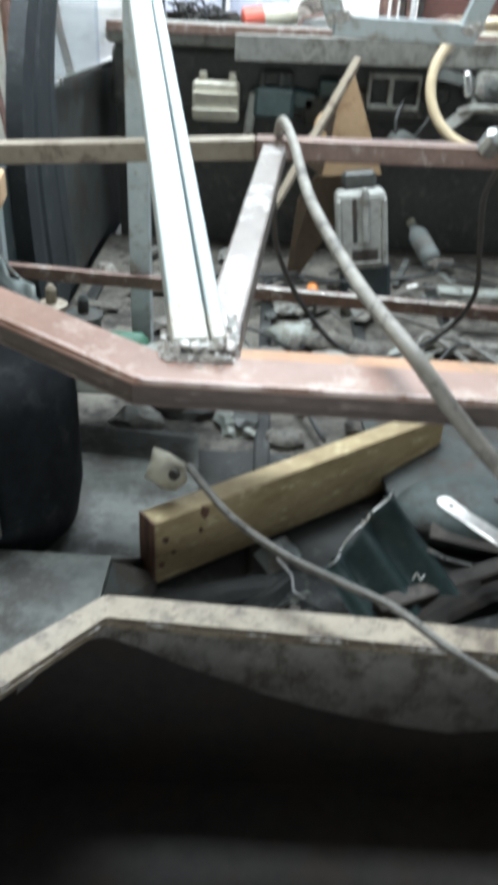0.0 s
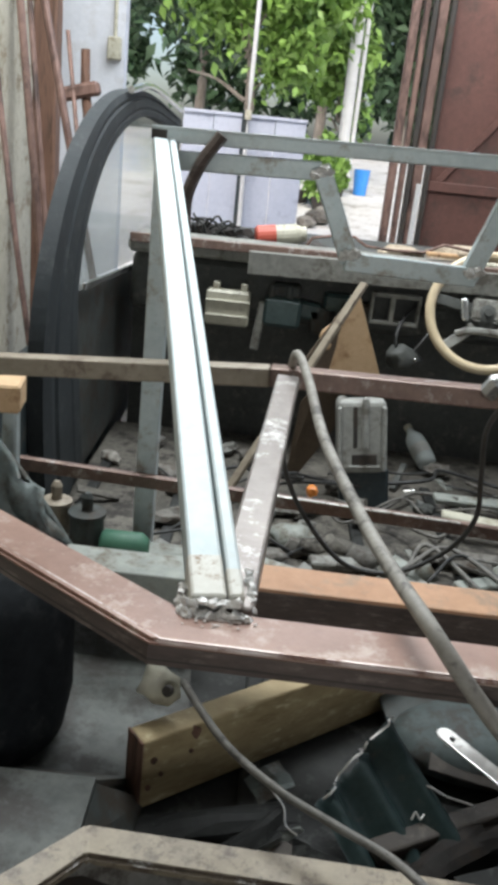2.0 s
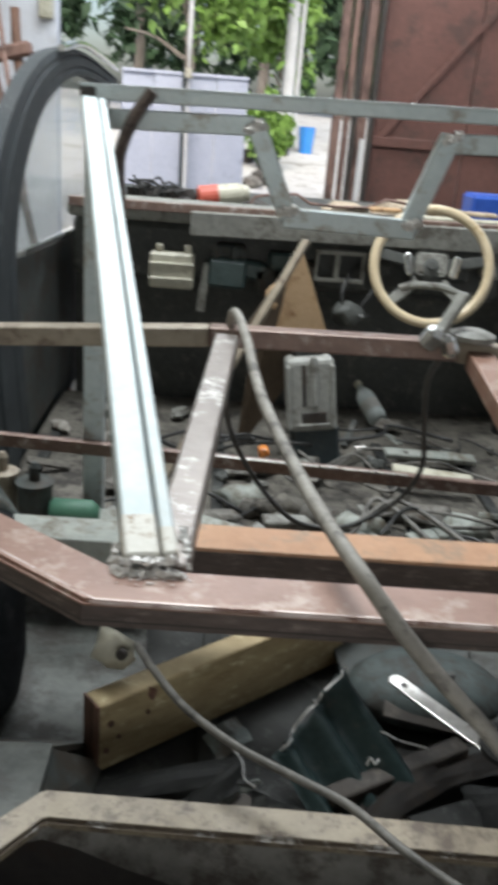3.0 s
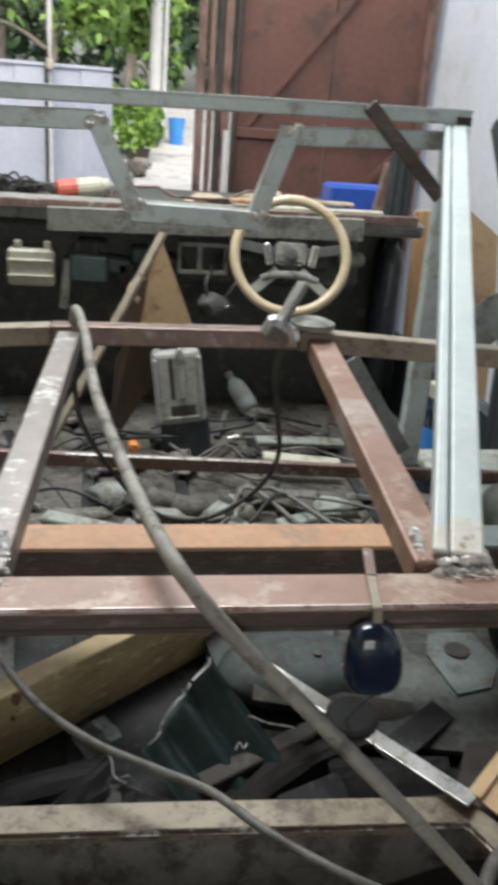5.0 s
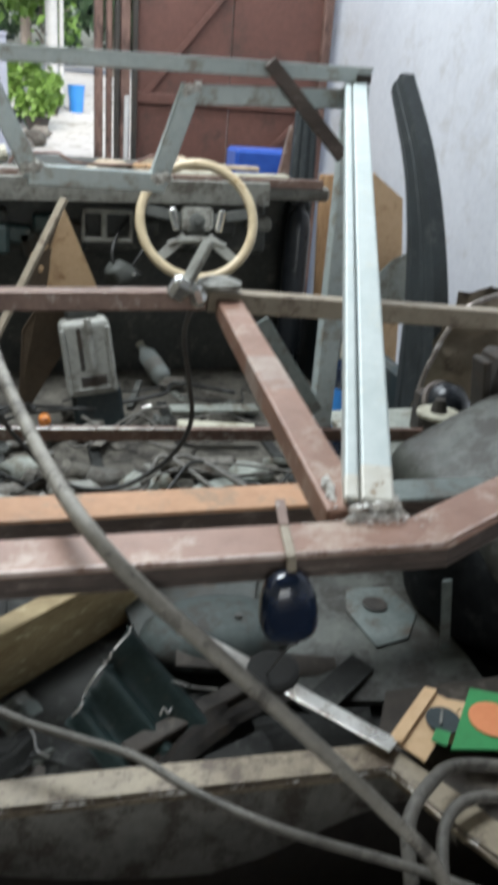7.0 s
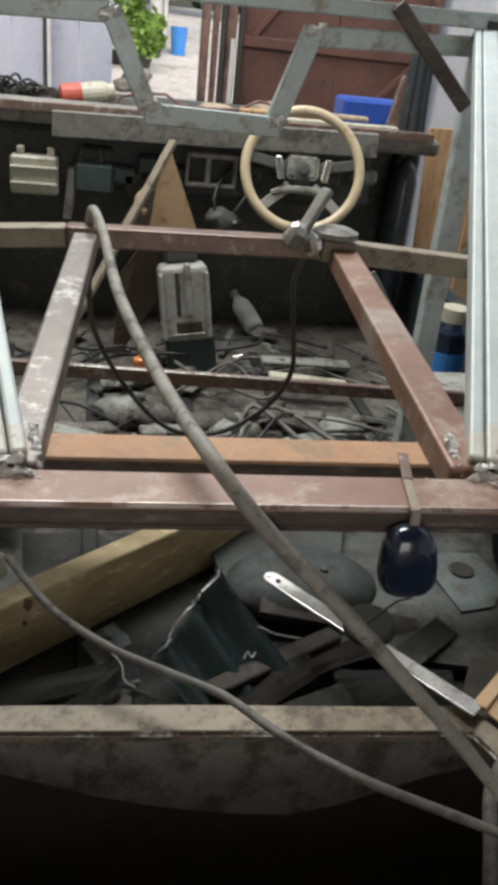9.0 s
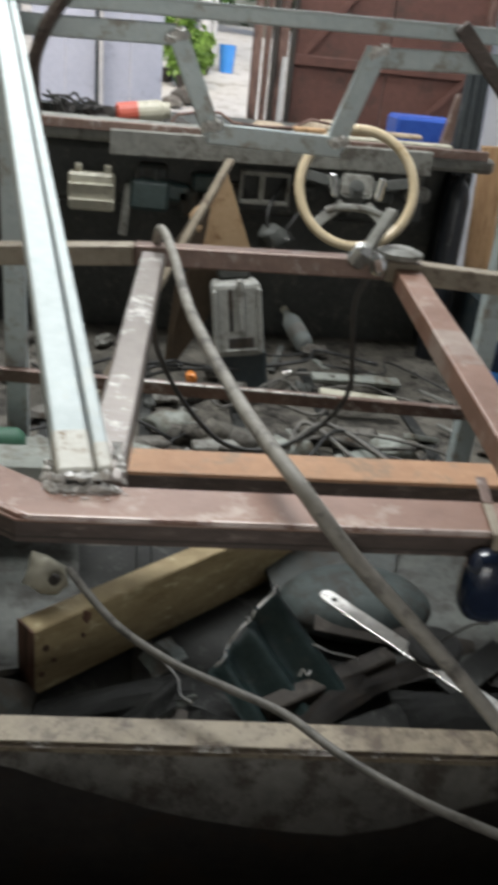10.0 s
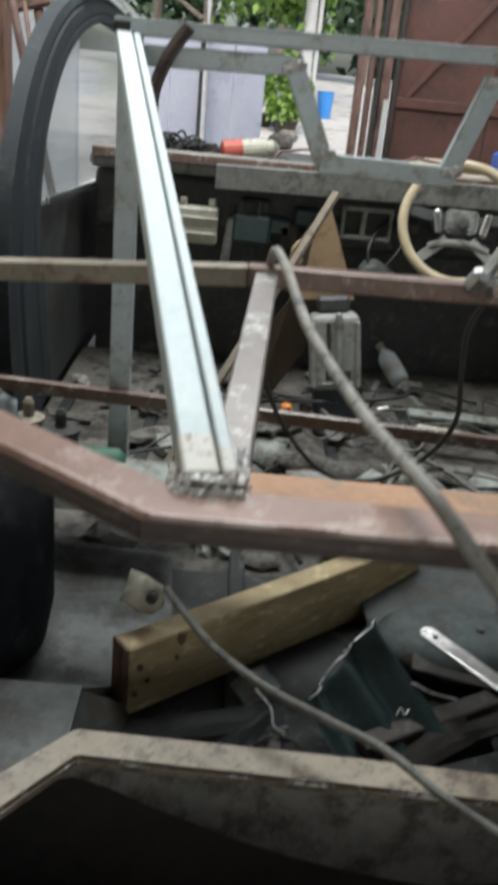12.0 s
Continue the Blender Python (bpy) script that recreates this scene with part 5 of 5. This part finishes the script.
for i in range(22):
    x, y = rnd.uniform(-0.4, 0.8), rnd.uniform(1.65, 2.7)
    solo("wire", sweep([(x + 0.12 * k + rnd.uniform(-0.05, 0.05), y + rnd.uniform(-0.15, 0.15), 0.43 + rnd.uniform(0, 0.07)) for k in range(4)], rnd.uniform(0.003, 0.007), 6, steps=5), rnd.choice((HOSE_MID, HOSE_DK, HOSE_DK)), "length of old wire on the car floor", "wire", "floor wires", smooth=True)

# left quarter: shock absorber pots and a green can
for i, (x, y, z, r, h, mt) in enumerate(((-0.415, 1.62, 0.6, 0.03, 0.1, TAN), (-0.345, 1.6, 0.6, 0.036, 0.09, BODY_DIM))):
    jr = thing("metal_pot", (x, y, z), "dusty metal pot with a rimmed lid", "pot", "pots")
    part("body", lathe([(r * 0.9, 0), (r, 0.01), (r, h), (r * 1.1, h), (r * 1.1, h + 0.008), (r * 0.5, h + 0.012)], Matrix.Translation((x, y, z)), 20), mt, jr)
    part("knob", lathe([(0.012, h + 0.01), (0.012, h + 0.04), (0.006, h + 0.05)], Matrix.Translation((x, y, z)), 12), mt, jr)
solo("pot_shelf", box((0.5, 0.22, 0.02), Matrix.Translation((-0.33, 1.58, 0.59)), 0.004), BODY_PALE, "dusty metal ledge in the car side", "ledge")
gc = thing("green_can", (-0.27, 1.6, 0.6), "dusty green plastic can lying on the ledge", "can")
part("can", lathe([(0.025, 0), (0.032, 0.006), (0.032, 0.085), (0.02, 0.1)], Matrix.Translation((-0.31, 1.58, 0.637)) @ pose(0, 0, 0, 0, 90, 0), 18), GREEN_CAN, gc, smooth=True)

# right side clutter: crumpled wing sheet, black motor, pots
wg = thing("bent_wing_panel", (1.2, 1.75, 0.65), "crumpled brown-grey wing panel standing at the car side", "body panel")
part("panel", crumpled(((1.13, 1.95, 0.66), (0.42, 0.1, 0.0)), (0.06, -0.05, 0.33), (0, -0.08, 0.0), 3), TAN, wg, smooth=True)
part("folded_edge", sweep([(1.12, 1.9, 0.7), (1.13, 1.88, 0.8), (1.2, 1.87, 0.95), (1.38, 1.9, 1.0)], 0.007, 8), STRUT, wg, "worn folded edge")
fd = thing("fender_piece", (1.1, 1.5, 0.65), "dented pale grey inner fender piece", "body panel")
part("fender", crumpled(((0.985, 1.5, 0.655), (0.3, 0.12, 0.31)), (0.2, -0.06, -0.03), (0.02, -0.05, 0.05), 8, 0.025), BODY_PALE, fd, smooth=True)
part("tab", box((0.05, 0.04, 0.01), Matrix.Translation((1.1, 1.54, 0.79)) @ pose(0, 0, 0, 20, 40, 20), 0.003), BODY_PALE, fd)
mo = thing("black_bracket", (1.2, 1.6, 0.8), "black iron box bracket among scrap", "bracket")
part("plate", box((0.02, 0.06, 0.2), Matrix.Translation((1.1, 1.57, 0.82)) @ pose(0, 0, 0, 0, -8, 0), 0.004), BLACK, mo)
part("box", box((0.16, 0.1, 0.13), Matrix.Translation((1.2, 1.6, 0.855)) @ pose(0, 0, 0, 0, 6, 0), 0.012), BLACK, mo)
pt = thing("metal_pot", (1.03, 1.62, 0.66), "dark pot with a pale rim lid", "pot", "pots")
part("body", lathe([(0.025, -0.06), (0.03, 0.03), (0.048, 0.035), (0.048, 0.05), (0.02, 0.06), (0.012, 0.09)], Matrix.Translation((1.03, 1.62, 0.715)), 20), BLACK, pt)
part("rim", lathe([(0.04, 0), (0.05, 0.003), (0.05, 0.01), (0.02, 0.012)], Matrix.Translation((1.03, 1.62, 0.763)), 22), OFFWHITE, pt)
dm = thing("drive_motor", (1.04, 1.78, 0.66), "dark round motor with a clamp ring", "motor")
part("casing", lathe([(0.02, 0), (0.05, 0.01), (0.055, 0.06), (0.04, 0.09), (0.015, 0.1)], Matrix.Translation((1.1, 1.78, 0.72)) @ pose(0, 0, 0, 60, 0, 20), 20), SPRAY, dm, smooth=True)
part("clamp_ring", lathe([(0.056, 0.03), (0.062, 0.03), (0.062, 0.045), (0.056, 0.045)], Matrix.Translation((1.1, 1.78, 0.72)) @ pose(0, 0, 0, 60, 0, 20), 20), STRUT, dm)
part("foot", box((0.06, 0.06, 0.14), Matrix.Translation((1.1, 1.8, 0.69)), 0.008), BLACK, dm)
solo("side_ledge", box((0.36, 0.5, 0.02), Matrix.Translation((1.06, 1.7, 0.645)), 0.004), BODY_PALE, "dusty metal ledge in the car side", "ledge")
solo("wood_block", box((0.1, 0.08, 0.05), Matrix.Translation((-0.475, 1.4, 1.0)) @ pose(0, 0, 0, 0, 0, 8), 0.004), CARDBOARD, "pale brown wood block on a side post", "wood block")
solo("side_post", box((0.025, 0.03, 0.57), Matrix.Translation((-0.45, 1.42, 0.69)), 0.004), GALV_DULL, "short grey steel post in the car side", "post")

# gas bottle, boards and cardboard by the right wall
gy_ = thing("gas_cylinder", (1.1, 2.93, 0.39), "black steel gas cylinder with a valve", "gas cylinder")
part("body", lathe([(0.06, 0), (0.065, 0.02), (0.065, 0.86), (0.05, 0.93), (0.022, 0.96), (0.022, 1.0)], Matrix.Translation((1.1, 2.93, 0.39)) @ Matrix.Diagonal((0.7, 0.7, 0.68, 1)), 24), SPRAY, gy_, smooth=True)
part("valve", box((0.07, 0.025, 0.03), Matrix.Translation((1.1, 2.93, 1.07)), 0.006), SPRAY, gy_)
for i, (x, w, z1, mt) in enumerate(((1.42, 0.11, 1.12, WOOD), (1.53, 0.07, 1.05, WOOD), (1.63, 0.12, 1.0, CARDBOARD))):
    solo("leaning_board", box((w, 0.02, z1), Matrix.Translation((x, 3.4 + 0.05 * i, z1 / 2)) @ pose(0, 0, 0, -3, 2 * i - 2, 0), 0.003), mt, "brown board leaning upright beside the car", "board", "leaning boards")
cp_ = thing("cardboard_piece", (1.42, 2.82, 0), "torn brown cardboard standing beside the car", "cardboard")
part("panel", slab([(1.3, 2.78, 0.0), (1.56, 2.85, 0.0), (1.5, 2.87, 0.86), (1.46, 2.86, 1.1), (1.31, 2.8, 1.19), (1.29, 2.78, 1.0)], 0.004), CARDBOARD, cp_)
part("torn_flap", slab([(1.28, 2.75, 0.78), (1.42, 2.78, 0.9), (1.5, 2.79, 0.93), (1.49, 2.79, 0.74), (1.36, 2.76, 0.66)], 0.003), BODY_PALE, cp_, "grey torn flap")
bc = thing("blue_container", (1.08, 2.25, 0.39), "dark blue plastic container with a teal label and pale cap", "container")
part("body", lathe([(0.05, 0), (0.055, 0.01), (0.055, 0.28), (0.04, 0.31)], Matrix.Translation((1.08, 2.25, 0.39)), 20), NAVY, bc)
part("label_band", lathe([(0.0565, 0.1), (0.0565, 0.22)], Matrix.Translation((1.08, 2.25, 0.39)), 20), BLUE_BIN, bc)
part("cap", lathe([(0.042, 0.31), (0.042, 0.35)], Matrix.Translation((1.08, 2.25, 0.39)), 20), OFFWHITE, bc)

# engine bay: tray with clutter
part("bay_tray", box((1.7, 1.1, 0.03), Matrix.Translation((0.34, 3.75, 1.05)), 0.006), DASH, car)
part("nose", box((1.7, 0.1, 0.6), Matrix.Translation((0.34, 4.32, 0.75)), 0.03), BODY_DARK, car)
rd = thing("red_white_can", (-0.02, 3.4, 1.065), "red and white plastic can lying on its side", "can")
MR = Matrix.Translation((-0.1, 3.38, 1.115)) @ pose(0, 0, 0, 0, 82, 8)
part("red_part", lathe([(0.03, 0), (0.042, 0.008), (0.042, 0.08)], MR, 18), RED_PLASTIC, rd)
part("white_part", lathe([(0.041, 0.08), (0.041, 0.16), (0.03, 0.18), (0.03, 0.2)], MR, 18), OFFWHITE, rd)
for i, (x, y, sx, sz, mt, nm, lb) in enumerate(((-0.3, 3.4, 0.07, 0.05, BLACK, "tangled_wire", "tangle of black wire and scrap"), (-0.18, 3.42, 0.09, 0.04, BLACK, "black_scrap", "black rubber scrap"), (0.1, 3.5, 0.1, 0.03, BLACK, "black_scrap", "black rubber scrap"), (0.5, 3.6, 0.09, 0.03, ROCKY, "fibre_mat", "torn tan fibre mat"), (0.68, 3.4, 0.12, 0.05, ROCKY, "fibre_mat", "torn tan fibre mat"), (0.85, 3.45, 0.1, 0.045, ROCKY, "fibre_mat", "torn tan fibre mat"), (0.28, 3.3, 0.05, 0.02, OFFWHITE, "pale_scrap", "pale plastic scrap"), (0.95, 3.2, 0.09, 0.02, OFFWHITE, "pale_scrap", "pale plastic scrap"))):
    solo(nm, lump((x, y, 1.065 + sz * 0.8), (sx, 0.06, sz), 60 + i, None, 0.8), mt, lb + " in the engine bay", "scrap", "engine bay scraps")
for i in range(5):
    solo("tangled_wire_loop", sweep([(-0.36 + 0.05 * k + rnd.uniform(-0.02, 0.02), 3.36 + rnd.uniform(-0.03, 0.03), 1.09 + rnd.uniform(0, 0.09)) for k in range(5)], 0.005, 6, steps=5), HOSE_DK, "black wire loop in the engine bay", "wire", "engine bay scraps", smooth=True)
solo("bent_rod", sweep([(0.1, 3.3, 1.07), (0.12, 3.3, 1.14), (0.28, 3.3, 1.16), (0.33, 3.3, 1.13), (0.55, 3.3, 1.13), (0.62, 3.3, 1.165), (0.8, 3.3, 1.14)], 0.006, 6, steps=2), GATE_POST, "bent rusty rod lying over the engine bay", "rod", smooth=True)
tr = thing("blue_tray", (1.07, 3.4, 1.065), "blue plastic tray in the engine bay", "tray")
part("tray", box((0.24, 0.16, 0.11), Matrix.Translation((1.08, 3.42, 1.15)), 0.012), BLUE, tr)
part("brace_rod", bar((1.1, 3.2, 1.065), (1.16, 3.25, 1.3), 0.04, 0.03, (0, 1, 0)), PRIMER_DK, car)

part("windscreen_pillar", ribbon([(1.14, 3.06, 0.42), (1.13, 3.05, 0.8), (1.155, 3.1, 1.1), (1.17, 3.15, 1.42)], [0.1, 0.1, 0.09, 0.07], 0.05, (0, -1, 0)), RUBBER, car, "dark windscreen pillar with torn rubber", smooth=True)
for k, (x, y, z, w, rz, mt) in enumerate(((0.86, 3.0, 1.14, 0.42, 3, OFFWHITE), (0.8, 3.06, 1.16, 0.34, -5, ROCKY), (0.68, 3.14, 1.145, 0.3, 8, WOOD))):
    solo("flat_strip", box((w, 0.05, 0.014), Matrix.Translation((x, y, z)) @ pose(0, 0, 0, 0, 0, rz), 0.004), mt, "pale flat strip lying on the cowl", "strip", "cowl strips")
for k, (x, y, z, w, rz, mt) in enumerate(((0.68, 2.3, 0.47, 0.24, -6, OFFWHITE), (0.72, 2.5, 0.45, 0.3, 4, BODY_PALE), (0.3, 2.0, 0.44, 0.28, 10, DASH_PALE), (0.05, 1.9, 0.46, 0.25, -20, BODY_PALE), (0.62, 1.95, 0.45, 0.2, 30, BODY_PALE))):
    solo("floor_strip", box((w, 0.045, 0.02), Matrix.Translation((x, y, z)) @ pose(0, 0, 0, 8, 3, rz), 0.004), mt, "dusty pale strip lying in the rubbish", "strip", "floor strips")
for k in range(8):
    x, y = 0.02 + 0.1 * k, 1.98 + 0.05 * ((k * 3) % 4)
    solo("dusty_rag", lump((x, y, 0.44), (0.07, 0.045, 0.03), 90 + k, None, 1.0), (RUBBLE, BODY_PALE, DUST)[k % 3], "crumpled dusty rag on the car floor", "rag", "floor rags", smooth=True)
# dents and dark cut-offs in the boot
rnd = random.Random(5)
for k, (x, y, w, d, rx, rz, mt) in enumerate(((0.0, 1.02, 0.26, 0.07, 10, 12, BOOT), (0.06, 0.97, 0.13, 0.06, 25, 40, BOOT), (0.17, 1.0, 0.12, 0.05, -18, -35, BOOT), (0.42, 1.02, 0.26, 0.06, 15, 22, BLACK), (0.36, 0.97, 0.18, 0.07, -12, 35, BLACK), (0.55, 1.02, 0.2, 0.08, 8, -10, BOOT), (-0.03, 1.2, 0.2, 0.1, 6, 38, BLACK))):
    solo("dark_offcut", crumpled(((x - w / 2, y - d / 2, 0.44), Vector((w, 0, 0.02)) @ Euler((0, 0, radians(-rz))).to_matrix()), Vector((0, d, 0.01 * (k % 3))), (0, 0, 0.02), 20 + k, 0.006, 4), mt, "dark bent sheet-metal offcut in the boot", "offcut", "boot offcuts")
# left side: dented inner fender in front of the pots
lf = thing("fender_piece", (-0.4, 1.32, 0.65), "dented dusty inner fender piece at the car side", "body panel")
part("fender", crumpled(((-0.46, 1.33, 0.955), (0.15, -0.03, -0.185)), (-0.06, -0.05, -0.14), (0.01, -0.03, 0.03), 15, 0.02), BODY, lf, smooth=True)
part("folded_edge", sweep([(-0.465, 1.33, 0.96), (-0.41, 1.32, 0.9), (-0.36, 1.31, 0.84), (-0.308, 1.3, 0.768)], 0.006, 8), BODY, lf, "worn folded edge")
bg_ = thing("loose_connector", (0.52, 2.78, 0.8), "black plastic connector with loose wires under the dashboard", "connector")
part("housing", lump((0.445, 2.8, 0.825), (0.06, 0.045, 0.032), 71, None, 1.3), DASH, bg_, smooth=True)
# small chrome box stands for the highlight on the crumpled housing
part("pin", box((0.012, 0.01, 0.01), Matrix.Translation((0.486, 2.765, 0.832)), 0.002), CHROME, bg_)
part("lead", sweep([(0.43, 2.8, 0.84), (0.42, 2.81, 0.9), (0.45, 2.86, 0.96), (0.5, 2.9, 1.0)], 0.006, 6), HOSE_DK, bg_, smooth=True)
part("lead", sweep([(0.47, 2.8, 0.83), (0.52, 2.82, 0.9), (0.57, 2.88, 0.98)], 0.005, 6), HOSE_DK, bg_, smooth=True)
